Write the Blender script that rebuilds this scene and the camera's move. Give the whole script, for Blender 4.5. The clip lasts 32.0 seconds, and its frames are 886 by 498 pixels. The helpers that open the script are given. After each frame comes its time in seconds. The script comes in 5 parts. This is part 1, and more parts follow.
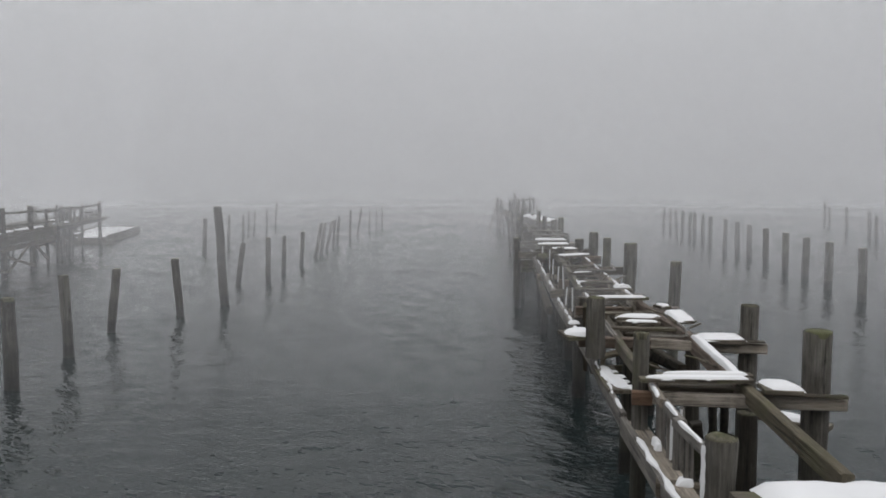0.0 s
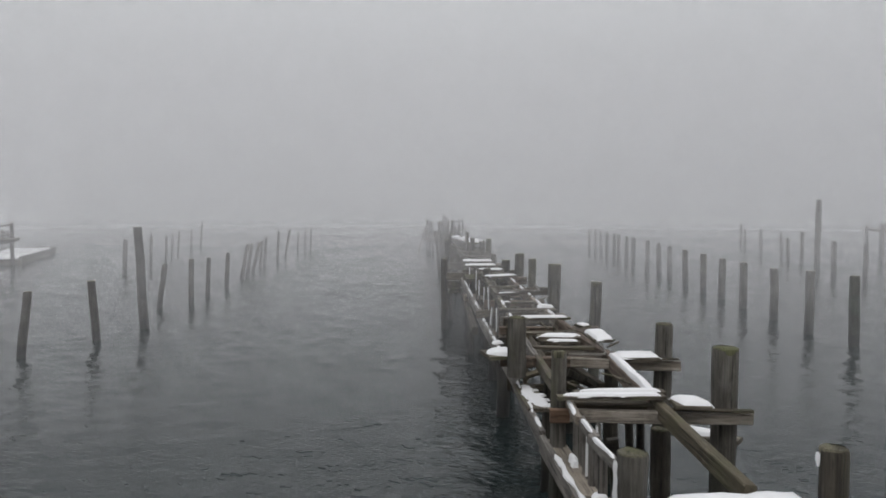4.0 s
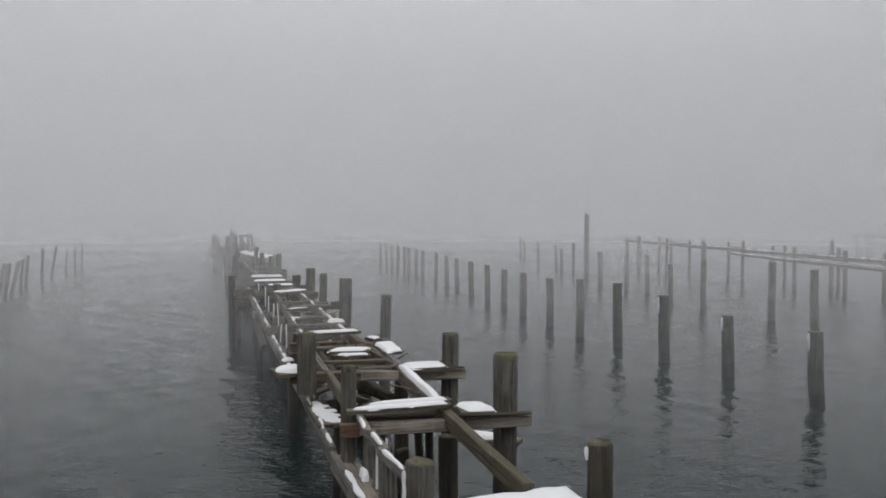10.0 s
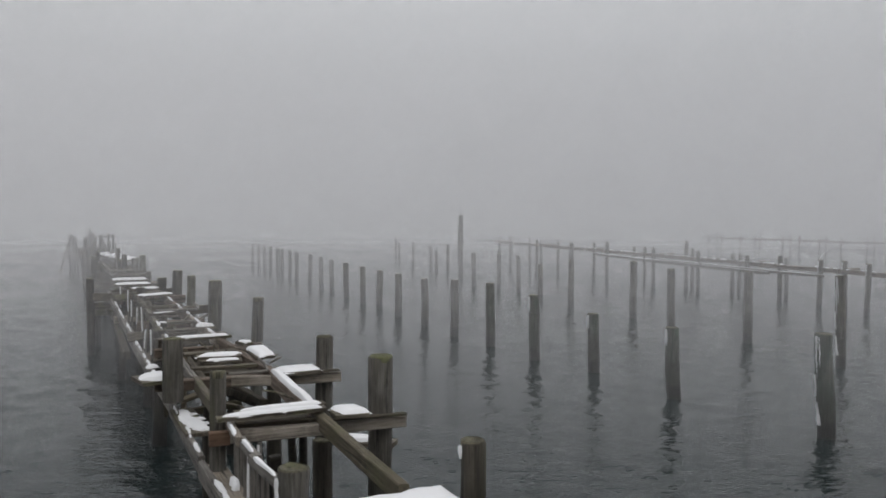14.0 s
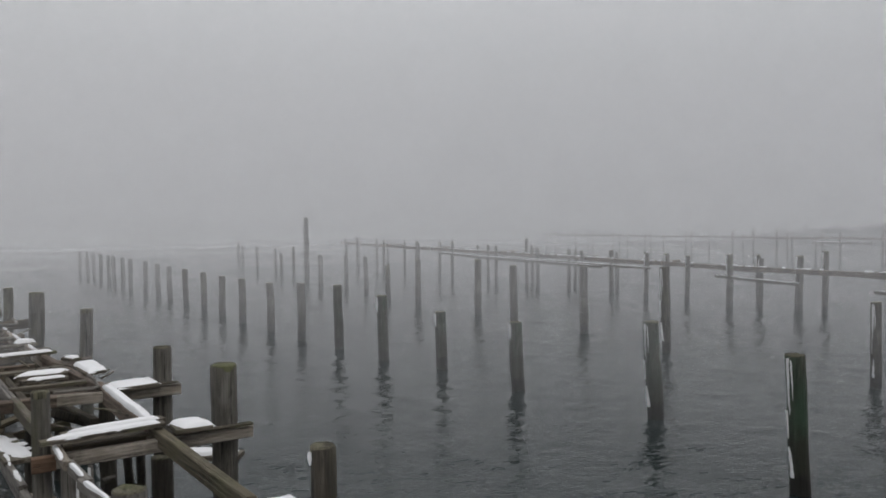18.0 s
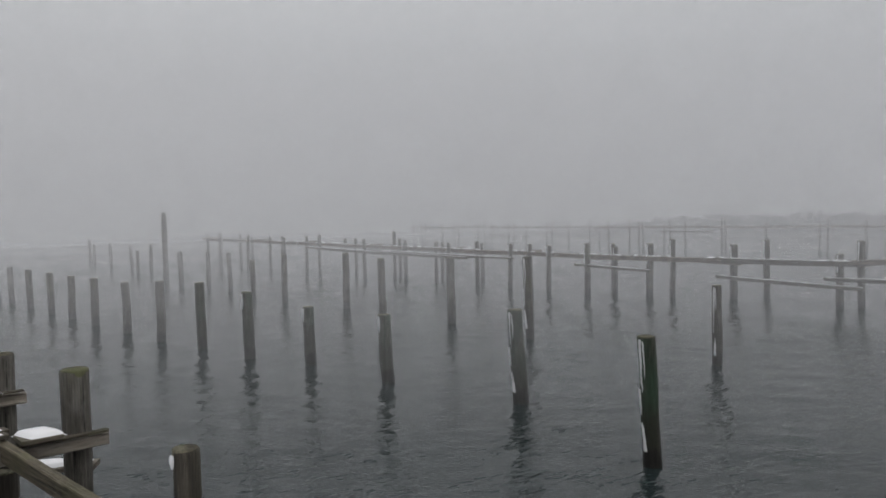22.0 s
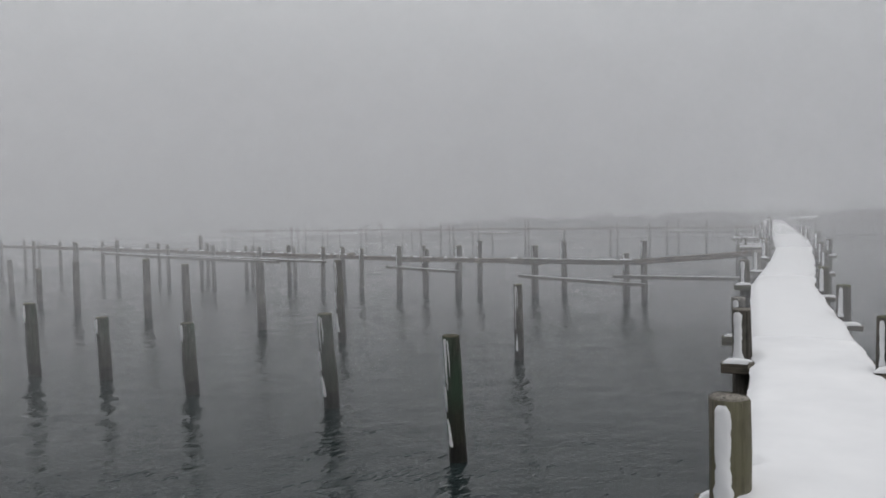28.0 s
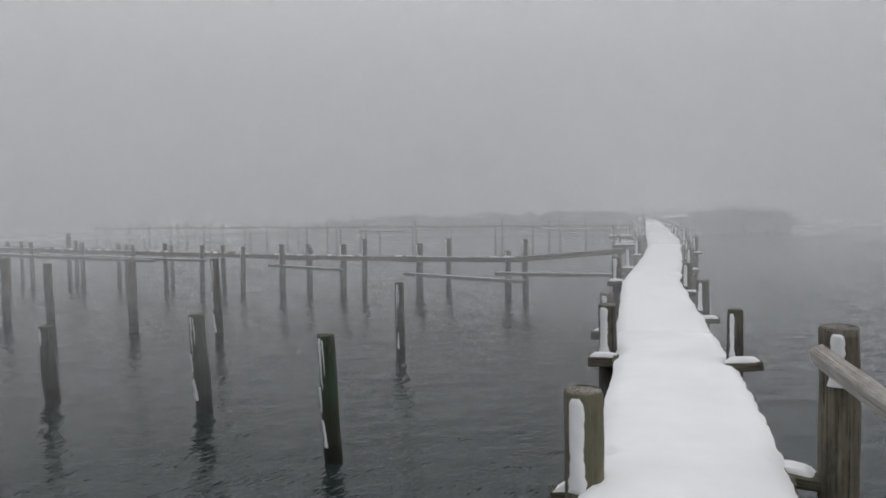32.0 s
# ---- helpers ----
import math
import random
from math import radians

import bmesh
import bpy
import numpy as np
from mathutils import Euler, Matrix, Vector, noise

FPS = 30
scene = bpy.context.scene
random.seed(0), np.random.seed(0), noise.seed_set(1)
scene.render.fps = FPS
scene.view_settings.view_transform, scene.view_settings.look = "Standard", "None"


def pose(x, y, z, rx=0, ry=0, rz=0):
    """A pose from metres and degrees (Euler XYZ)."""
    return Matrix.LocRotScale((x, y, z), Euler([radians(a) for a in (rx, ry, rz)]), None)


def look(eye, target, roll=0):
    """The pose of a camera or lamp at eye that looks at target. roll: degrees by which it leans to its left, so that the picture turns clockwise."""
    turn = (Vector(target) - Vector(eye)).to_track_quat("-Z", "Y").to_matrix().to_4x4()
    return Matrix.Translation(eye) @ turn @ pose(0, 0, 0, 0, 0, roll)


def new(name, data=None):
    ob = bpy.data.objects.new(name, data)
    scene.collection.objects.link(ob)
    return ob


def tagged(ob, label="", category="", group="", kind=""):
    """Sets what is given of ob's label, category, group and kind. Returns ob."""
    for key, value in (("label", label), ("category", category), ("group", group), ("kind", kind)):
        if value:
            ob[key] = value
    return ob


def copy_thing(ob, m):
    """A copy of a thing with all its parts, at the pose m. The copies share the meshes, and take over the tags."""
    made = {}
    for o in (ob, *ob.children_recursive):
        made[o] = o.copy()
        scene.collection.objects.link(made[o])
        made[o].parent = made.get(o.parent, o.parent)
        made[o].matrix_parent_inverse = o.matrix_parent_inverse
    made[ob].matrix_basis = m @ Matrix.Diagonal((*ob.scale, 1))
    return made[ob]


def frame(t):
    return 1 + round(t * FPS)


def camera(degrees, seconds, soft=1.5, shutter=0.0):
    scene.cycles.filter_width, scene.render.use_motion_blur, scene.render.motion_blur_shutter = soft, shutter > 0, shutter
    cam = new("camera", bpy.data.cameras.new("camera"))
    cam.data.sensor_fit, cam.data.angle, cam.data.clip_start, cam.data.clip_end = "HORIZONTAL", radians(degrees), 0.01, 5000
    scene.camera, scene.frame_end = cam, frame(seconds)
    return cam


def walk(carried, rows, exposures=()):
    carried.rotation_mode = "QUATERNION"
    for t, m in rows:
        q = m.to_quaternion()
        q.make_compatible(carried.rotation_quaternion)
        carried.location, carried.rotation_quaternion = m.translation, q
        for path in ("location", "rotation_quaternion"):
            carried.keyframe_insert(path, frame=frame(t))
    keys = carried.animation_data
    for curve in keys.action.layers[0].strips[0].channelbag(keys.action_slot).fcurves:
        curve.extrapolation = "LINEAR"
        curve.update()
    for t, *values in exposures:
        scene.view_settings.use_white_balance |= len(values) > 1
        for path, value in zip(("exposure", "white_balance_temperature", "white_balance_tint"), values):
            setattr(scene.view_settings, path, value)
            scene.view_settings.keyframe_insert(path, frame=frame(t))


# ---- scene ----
cam = camera(59.73, 32.0, 1.7)
PATH = [
    (0.0, -0.000, 0.000, 2.900, 85.20, -0.00, -0.00),
    (0.5, -0.003, -0.031, 2.909, 85.17, 0.02, -0.68),
    (1.0, 0.013, -0.023, 2.911, 85.65, 0.07, -0.99),
    (1.5, 0.022, -0.017, 2.901, 85.92, 0.10, -1.69),
    (2.0, 0.035, -0.019, 2.901, 86.11, 0.09, -2.80),
    (2.5, 0.044, -0.024, 2.897, 86.35, -0.03, -3.61),
    (3.0, 0.055, -0.034, 2.897, 86.52, -0.15, -4.03),
    (3.5, 0.067, -0.029, 2.897, 86.66, -0.21, -4.56),
    (5.5, 0.101, -0.025, 2.893, 87.17, -0.37, -8.53),
    (6.0, 0.109, -0.007, 2.892, 87.15, -0.19, -10.42),
    (6.5, 0.116, 0.002, 2.890, 87.11, -0.06, -11.11),
    (7.0, 0.104, -0.004, 2.895, 87.11, 0.01, -12.42),
    (7.5, 0.107, -0.019, 2.897, 87.26, 0.00, -14.12),
    (8.0, 0.108, -0.015, 2.898, 87.50, -0.24, -15.76),
    (8.5, 0.110, -0.009, 2.895, 87.72, -0.37, -17.10),
    (9.0, 0.107, -0.014, 2.899, 87.88, -0.15, -18.16),
    (9.5, 0.110, -0.012, 2.895, 87.87, -0.12, -19.05),
    (10.0, 0.114, -0.019, 2.899, 87.90, -0.18, -20.46),
    (10.5, 0.113, -0.019, 2.900, 88.11, -0.35, -21.51),
    (11.0, 0.114, -0.014, 2.900, 88.27, -0.28, -22.99),
    (11.5, 0.115, -0.023, 2.900, 88.32, -0.30, -24.54),
    (12.0, 0.119, -0.013, 2.902, 88.37, -0.33, -25.45),
    (12.5, 0.120, -0.006, 2.898, 88.37, -0.06, -26.40),
    (13.0, 0.113, -0.024, 2.904, 88.31, -0.19, -27.31),
    (13.5, 0.123, -0.015, 2.899, 88.20, -0.33, -28.56),
    (14.0, 0.122, -0.013, 2.901, 88.03, -0.43, -29.69),
    (14.5, 0.122, -0.015, 2.897, 87.95, -0.37, -30.75),
    (16.5, 0.134, -0.001, 2.899, 88.24, 0.11, -36.55),
    (17.0, 0.147, -0.005, 2.898, 88.12, 0.25, -38.25),
    (17.5, 0.152, 0.008, 2.894, 88.12, 0.48, -39.37),
    (18.0, 0.147, 0.009, 2.897, 88.09, 0.63, -41.06),
    (18.5, 0.146, -0.006, 2.899, 88.18, 0.87, -42.54),
    (19.0, 0.155, -0.012, 2.898, 88.17, 0.87, -43.41),
    (19.5, 0.148, -0.002, 2.898, 88.05, 0.94, -44.42),
    (20.0, 0.156, 0.004, 2.891, 87.92, 0.99, -44.71),
    (20.5, 0.155, 0.003, 2.891, 87.74, 1.07, -45.21),
    (21.0, 0.148, -0.007, 2.894, 87.56, 1.07, -46.68),
    (21.5, 0.155, -0.008, 2.889, 87.45, 1.06, -49.34),
    (22.0, 0.145, -0.007, 2.890, 87.43, 1.28, -50.87),
    (22.5, 0.180, -0.002, 2.883, 87.40, 1.40, -52.35),
    (23.0, 0.159, -0.010, 2.885, 87.45, 1.45, -53.59),
    (23.5, 0.183, -0.016, 2.882, 87.38, 1.43, -54.73),
    (24.0, 0.185, -0.023, 2.880, 87.32, 1.41, -56.14),
    (24.5, 0.156, -0.058, 2.892, 87.25, 1.48, -57.17),
    (25.0, 0.143, -0.055, 2.895, 87.32, 1.62, -58.56),
    (25.5, 0.186, -0.066, 2.886, 87.33, 1.57, -59.57),
    (27.5, 0.180, -0.092, 2.891, 87.42, 1.35, -63.48),
    (28.0, 0.173, -0.097, 2.896, 87.33, 1.35, -64.55),
    (28.5, 0.189, -0.105, 2.887, 87.30, 1.21, -66.05),
    (29.0, 0.190, -0.114, 2.896, 87.27, 1.24, -67.06),
    (29.5, 0.187, -0.137, 2.896, 87.20, 1.33, -68.06),
    (30.0, 0.188, -0.156, 2.899, 87.09, 1.35, -68.97),
    (30.5, 0.237, -0.179, 2.894, 87.06, 1.32, -70.28),
    (31.0, 0.266, -0.225, 2.888, 87.30, 1.15, -71.05),
    (31.5, 0.287, -0.254, 2.879, 87.39, 0.99, -71.50),
    (32.0, 0.271, -0.235, 2.891, 87.00, 1.06, -72.73),
]
EXPOSURES = [(0.0, 0.23), (6.0, 0.21), (12.0, 0.16), (20.0, 0.12), (26.0, 0.1), (32.0, 0.09)]
walk(cam, [(t, pose(*p)) for t, *p in PATH], EXPOSURES)

# ---- world, light ----
world = bpy.data.worlds.new("overcast")
scene.world = world
world.use_nodes = True
wt = world.node_tree
wt.nodes.clear()
w_out = wt.nodes.new("ShaderNodeOutputWorld")
w_bg = wt.nodes.new("ShaderNodeBackground")
w_sky = wt.nodes.new("ShaderNodeTexSky")
w_sky.sky_type = "NISHITA"
w_sky.sun_disc = False
w_sky.sun_elevation = radians(28)
w_sky.sun_rotation = radians(200)
w_sky.dust_density = 6.0
w_scale = wt.nodes.new("ShaderNodeVectorMath")
w_scale.operation = "SCALE"
w_scale.inputs["Scale"].default_value = 0.10
w_tc = wt.nodes.new("ShaderNodeTexCoord")
w_sep = wt.nodes.new("ShaderNodeSeparateXYZ")
w_ramp = wt.nodes.new("ShaderNodeValToRGB")
w_ramp.color_ramp.elements[0].position = 0.0
w_ramp.color_ramp.elements[0].color = (0.46, 0.466, 0.487, 1)
w_ramp.color_ramp.elements[1].position = 1.0
w_ramp.color_ramp.elements[1].color = (0.98, 0.995, 1.04, 1)
w_mid = w_ramp.color_ramp.elements.new(0.35)
w_mid.color = (0.722, 0.728, 0.752, 1)
w_mix = wt.nodes.new("ShaderNodeMixRGB")
w_mix.inputs["Fac"].default_value = 0.94
wt.links.new(w_tc.outputs["Generated"], w_sep.inputs[0])
wt.links.new(w_sep.outputs["Z"], w_ramp.inputs["Fac"])
wt.links.new(w_sky.outputs["Color"], w_scale.inputs[0])
wt.links.new(w_scale.outputs[0], w_mix.inputs["Color1"])
wt.links.new(w_ramp.outputs["Color"], w_mix.inputs["Color2"])
wt.links.new(w_mix.outputs["Color"], w_bg.inputs["Color"])
w_bg.inputs["Strength"].default_value = 1.0
wt.links.new(w_bg.outputs[0], w_out.inputs["Surface"])

sun = new("sun", bpy.data.lights.new("sun", "SUN"))
sun.data.energy = 0.5
sun.data.angle = radians(60)
sun.data.color = (1.0, 0.97, 0.93)
sun.matrix_world = look((0, 0, 30), (-9, 25, -16))


# ---- materials ----
def material(name, rough=0.8, metal=0.0):
    m = bpy.data.materials.new(name)
    m.use_nodes = True
    b = m.node_tree.nodes["Principled BSDF"]
    b.inputs["Roughness"].default_value = rough
    b.inputs["Metallic"].default_value = metal
    return m, m.node_tree, b


def noise_node(nt, vec, scale, detail=4.0, rough=0.55, stretch=None):
    if stretch:
        mp = nt.nodes.new("ShaderNodeMapping")
        mp.inputs["Scale"].default_value = stretch
        nt.links.new(vec, mp.inputs["Vector"])
        vec = mp.outputs["Vector"]
    n = nt.nodes.new("ShaderNodeTexNoise")
    n.inputs["Scale"].default_value = scale
    n.inputs["Detail"].default_value = detail
    n.inputs["Roughness"].default_value = rough
    nt.links.new(vec, n.inputs["Vector"])
    return n.outputs["Fac"]


def ramp(nt, fac, stops):
    r = nt.nodes.new("ShaderNodeValToRGB")
    e = r.color_ramp.elements
    e[0].position, e[0].color = stops[0][0], (*stops[0][1], 1)
    e[1].position, e[1].color = stops[-1][0], (*stops[-1][1], 1)
    for p, c in stops[1:-1]:
        e.new(p).color = (*c, 1)
    nt.links.new(fac, r.inputs["Fac"])
    return r.outputs["Color"]


def mix(nt, fac, a, b):
    m = nt.nodes.new("ShaderNodeMixRGB")
    for key, v in (("Fac", fac), ("Color1", a), ("Color2", b)):
        if isinstance(v, (int, float)):
            m.inputs[key].default_value = v
        elif isinstance(v, tuple):
            m.inputs[key].default_value = (*v, 1)
        else:
            nt.links.new(v, m.inputs[key])
    return m.outputs["Color"]


def bump(nt, b, height, strength, distance):
    n = nt.nodes.new("ShaderNodeBump")
    n.inputs["Strength"].default_value = strength
    n.inputs["Distance"].default_value = distance
    nt.links.new(height, n.inputs["Height"])
    nt.links.new(n.outputs["Normal"], b.inputs["Normal"])


def wood(name, dark, mid, light, grain_axis="Z", algae=None, algae_amount=0.5, wet=False, rough=0.85, wet_shade_rise=0.0):
    """Weathered timber: long grain streaks, dark checks, patches of algae, and for piles a wet zone at the waterline,
    raised on the pier piles to paint in the shade under the deck.
    """
    m, nt, b = material(name, rough)
    tc = nt.nodes.new("ShaderNodeTexCoord")
    info = nt.nodes.new("ShaderNodeObjectInfo")
    shift = nt.nodes.new("ShaderNodeVectorMath")
    shift.operation = "MULTIPLY_ADD"
    nt.links.new(tc.outputs["Object"], shift.inputs[0])
    shift.inputs[1].default_value = (1, 1, 1)
    spread = nt.nodes.new("ShaderNodeVectorMath")
    spread.operation = "SCALE"
    spread.inputs[0].default_value = (37, 23, 11)
    nt.links.new(info.outputs["Random"], spread.inputs["Scale"])
    nt.links.new(spread.outputs[0], shift.inputs[2])
    v = shift.outputs[0]
    st = {"Z": (1, 1, 0.06), "X": (0.06, 1, 1), "Y": (1, 0.06, 1)}[grain_axis]
    grain = noise_node(nt, v, 55, 6, 0.65, st)
    broad = noise_node(nt, v, 3.2, 3, 0.5)
    col = ramp(nt, grain, [(0.28, dark), (0.5, mid), (0.74, light)])
    tone = ramp(nt, broad, [(0.3, (0.55, 0.53, 0.5)), (0.7, (1.15, 1.12, 1.08))])
    mul = nt.nodes.new("ShaderNodeMixRGB")
    mul.blend_type = "MULTIPLY"
    mul.inputs["Fac"].default_value = 1.0
    nt.links.new(col, mul.inputs["Color1"])
    nt.links.new(tone, mul.inputs["Color2"])
    col = mul.outputs["Color"]
    crack = noise_node(nt, v, 34, 4, 0.7, tuple(0.35 * s if s < 1 else s for s in st))
    slit = ramp(nt, crack, [(0.38, (1, 1, 1)), (0.45, (0, 0, 0))])
    col = mix(nt, slit, col, tuple(0.35 * c for c in dark))
    blotch = noise_node(nt, v, 13, 5, 0.7)
    fade = ramp(nt, blotch, [(0.42, (0, 0, 0)), (0.62, (0.5, 0.5, 0.5))])
    col = mix(nt, fade, col, mid)
    stain = noise_node(nt, v, 5.5, 5, 0.65, tuple(5 * s if s < 1 else s for s in st))
    mark = ramp(nt, stain, [(0.3, (0.7, 0.7, 0.7)), (0.44, (0, 0, 0))])
    col = mix(nt, mark, col, tuple(0.7 * c for c in dark))
    knots = noise_node(nt, v, 11, 4, 0.6, tuple(4 * s if s < 1 else s for s in st))
    bleach = ramp(nt, knots, [(0.55, (0, 0, 0)), (0.75, (0.55, 0.55, 0.55))])
    col = mix(nt, bleach, col, light)
    if algae:
        spots = noise_node(nt, v, 2.1, 5, 0.6, (1, 1, 0.5))
        fac = ramp(nt, spots, [(0.62 - 0.25 * algae_amount, (0, 0, 0)), (0.8 - 0.2 * algae_amount, (0.85, 0.85, 0.85))])
        col = mix(nt, fac, col, algae)
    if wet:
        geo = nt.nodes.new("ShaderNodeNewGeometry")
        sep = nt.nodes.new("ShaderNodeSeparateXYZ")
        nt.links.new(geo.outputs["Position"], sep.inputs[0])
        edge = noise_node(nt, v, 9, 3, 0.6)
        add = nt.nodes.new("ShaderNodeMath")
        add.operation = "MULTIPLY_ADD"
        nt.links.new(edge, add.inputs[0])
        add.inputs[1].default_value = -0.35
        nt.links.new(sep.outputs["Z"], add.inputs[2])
        damp_shade = ramp(nt, add.outputs[0], [(0.2 + 0.6 * wet_shade_rise, (0.7, 0.7, 0.7)), (0.5 + 0.42 * wet_shade_rise, (0, 0, 0))])
        col = mix(nt, damp_shade, col, (0.02, 0.02, 0.012))
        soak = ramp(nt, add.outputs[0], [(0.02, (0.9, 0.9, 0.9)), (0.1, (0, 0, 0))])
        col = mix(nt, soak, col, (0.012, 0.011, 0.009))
    nt.links.new(col, b.inputs["Base Color"])
    both = nt.nodes.new("ShaderNodeMath")
    both.operation = "ADD"
    nt.links.new(grain, both.inputs[0])
    nt.links.new(crack, both.inputs[1])
    bump(nt, b, both.outputs[0], 0.9, 0.02)
    return m


M_PILE = wood("weathered_pile", (0.024, 0.021, 0.016), (0.080, 0.073, 0.061), (0.180, 0.170, 0.152), "Z", (0.088, 0.09, 0.05), 0.38, True, wet_shade_rise=0.3)
M_PILE_GREEN = wood("algae_pile", (0.014, 0.016, 0.010), (0.050, 0.053, 0.040), (0.136, 0.136, 0.118), "Z", (0.028, 0.058, 0.034), 0.72, True, wet_shade_rise=0.3)
M_PILE_DARK = wood("dark_pile", (0.012, 0.011, 0.008), (0.037, 0.032, 0.024), (0.091, 0.081, 0.065), "Z", (0.034, 0.036, 0.016), 0.3, True)
M_ENDGRAIN = wood("end_grain", (0.046, 0.042, 0.030), (0.109, 0.103, 0.069), (0.196, 0.184, 0.127), "Z", (0.101, 0.115, 0.041), 0.5)
# dark band nearly up to the deck: wet wood plus deck shade in the colour
M_PILE_PIER = wood("pier_pile", (0.029, 0.026, 0.021), (0.090, 0.085, 0.074), (0.193, 0.187, 0.171), "Z", (0.1, 0.1, 0.05), 0.45, True, wet_shade_rise=1.0)
M_PILE_OLIVE = wood("olive_post", (0.045, 0.04, 0.028), (0.135, 0.122, 0.09), (0.27, 0.25, 0.2), "Z", (0.135, 0.128, 0.075), 0.36, True)
M_CAP_GREY = wood("grey_end_grain", (0.12, 0.11, 0.095), (0.24, 0.225, 0.2), (0.36, 0.345, 0.315), "Z", (0.14, 0.135, 0.1), 0.3)
M_BEAM = wood("beam_wood", (0.12, 0.102, 0.08), (0.29, 0.255, 0.212), (0.4, 0.365, 0.315), "X", (0.115, 0.11, 0.06), 0.12)
M_BEAM_TAN = wood("tan_beam_wood", (0.147, 0.124, 0.101), (0.323, 0.294, 0.255), (0.412, 0.386, 0.347), "X", (0.15, 0.13, 0.09), 0.15)
M_BEAM_MOSS = wood("mossy_beam_wood", (0.035, 0.03, 0.018), (0.1, 0.086, 0.055), (0.2, 0.175, 0.125), "X", (0.07, 0.072, 0.03), 0.4)
M_BEAM_BROWN = wood("brown_beam_wood", (0.05, 0.038, 0.029), (0.14, 0.108, 0.084), (0.25, 0.205, 0.168), "X", (0.1, 0.085, 0.06), 0.1)
M_BEAM_RUST = wood("rust_stained_beam", (0.06, 0.036, 0.022), (0.165, 0.1, 0.064), (0.26, 0.185, 0.125), "X")
M_BEAM_DARK = wood("dark_beam_wood", (0.019, 0.015, 0.009), (0.057, 0.046, 0.030), (0.135, 0.112, 0.078), "X", (0.047, 0.054, 0.020), 0.35)
M_PLANK = wood("plank_wood", (0.032, 0.026, 0.019), (0.098, 0.084, 0.063), (0.207, 0.190, 0.150), "X", (0.095, 0.101, 0.041), 0.3)
M_GREY = wood("grey_wood", (0.068, 0.062, 0.055), (0.169, 0.159, 0.144), (0.311, 0.300, 0.277), "X")
M_RAIL = wood("pale_rail_wood", (0.19, 0.18, 0.165), (0.34, 0.325, 0.305), (0.46, 0.445, 0.42), "X")
M_BRANCH = wood("branch_bark", (0.015, 0.014, 0.012), (0.04, 0.036, 0.03), (0.08, 0.072, 0.06), "Z")


def snow_material():
    m, nt, b = material("snow", 0.65)
    tc = nt.nodes.new("ShaderNodeTexCoord")
    v = tc.outputs["Object"]
    big = noise_node(nt, v, 1.6, 4)
    fine = noise_node(nt, v, 60, 5, 0.7)
    col = ramp(nt, big, [(0.3, (0.655, 0.66, 0.668)), (0.7, (0.73, 0.733, 0.738))])
    nt.links.new(col, b.inputs["Base Color"])
    both = nt.nodes.new("ShaderNodeMath")
    both.operation = "MULTIPLY_ADD"
    nt.links.new(fine, both.inputs[0])
    both.inputs[1].default_value = 0.25
    nt.links.new(big, both.inputs[2])
    bump(nt, b, both.outputs[0], 0.35, 0.03)
    return m


M_SNOW = snow_material()


def water_material():
    """Dark lake water with fine wind ripples, drawn out across the wind."""
    m, nt, b = material("lake_water", 0.03)
    tc = nt.nodes.new("ShaderNodeTexCoord")
    v = tc.outputs["Object"]
    big = noise_node(nt, v, 0.16, 3)
    col = ramp(nt, big, [(0.3, (0.0135, 0.0195, 0.0197)), (0.7, (0.018, 0.0255, 0.0258))])
    nt.links.new(col, b.inputs["Base Color"])
    b.inputs["IOR"].default_value = 1.333
    def math_node(kind, x, y, z=None):
        n = nt.nodes.new("ShaderNodeMath")
        n.operation = kind
        for k, val in enumerate((x, y, z)):
            if isinstance(val, (int, float)):
                n.inputs[k].default_value = val
            elif val is not None:
                nt.links.new(val, n.inputs[k])
        return n.outputs[0]

    def surface(shift):
        """Height of the water in metres, a step away from the shaded point."""
        step = nt.nodes.new("ShaderNodeVectorMath")
        step.inputs[1].default_value = shift
        nt.links.new(v, step.inputs[0])
        spun = nt.nodes.new("ShaderNodeVectorRotate")
        spun.rotation_type = "Z_AXIS"
        spun.inputs["Angle"].default_value = radians(28)
        nt.links.new(step.outputs[0], spun.inputs["Vector"])
        rip = noise_node(nt, spun.outputs[0], 11.5, 1, 0.5, (0.55, 1.3, 1))
        return math_node("MULTIPLY", rip, RIPPLE)

    e = 0.008
    here = surface((0, 0, 0))
    slope_x = math_node("DIVIDE", math_node("SUBTRACT", here, surface((e, 0, 0))), e)
    slope_y = math_node("DIVIDE", math_node("SUBTRACT", here, surface((0, e, 0))), e)
    join = nt.nodes.new("ShaderNodeCombineXYZ")
    nt.links.new(slope_x, join.inputs[0])
    nt.links.new(slope_y, join.inputs[1])
    geo = nt.nodes.new("ShaderNodeNewGeometry")
    lean = nt.nodes.new("ShaderNodeVectorMath")
    nt.links.new(geo.outputs["Normal"], lean.inputs[0])
    nt.links.new(join.outputs[0], lean.inputs[1])
    unit = nt.nodes.new("ShaderNodeVectorMath")
    unit.operation = "NORMALIZE"
    nt.links.new(lean.outputs[0], unit.inputs[0])
    nt.links.new(unit.outputs[0], b.inputs["Normal"])
    return m


RIPPLE = 0.02
M_WATER = water_material()


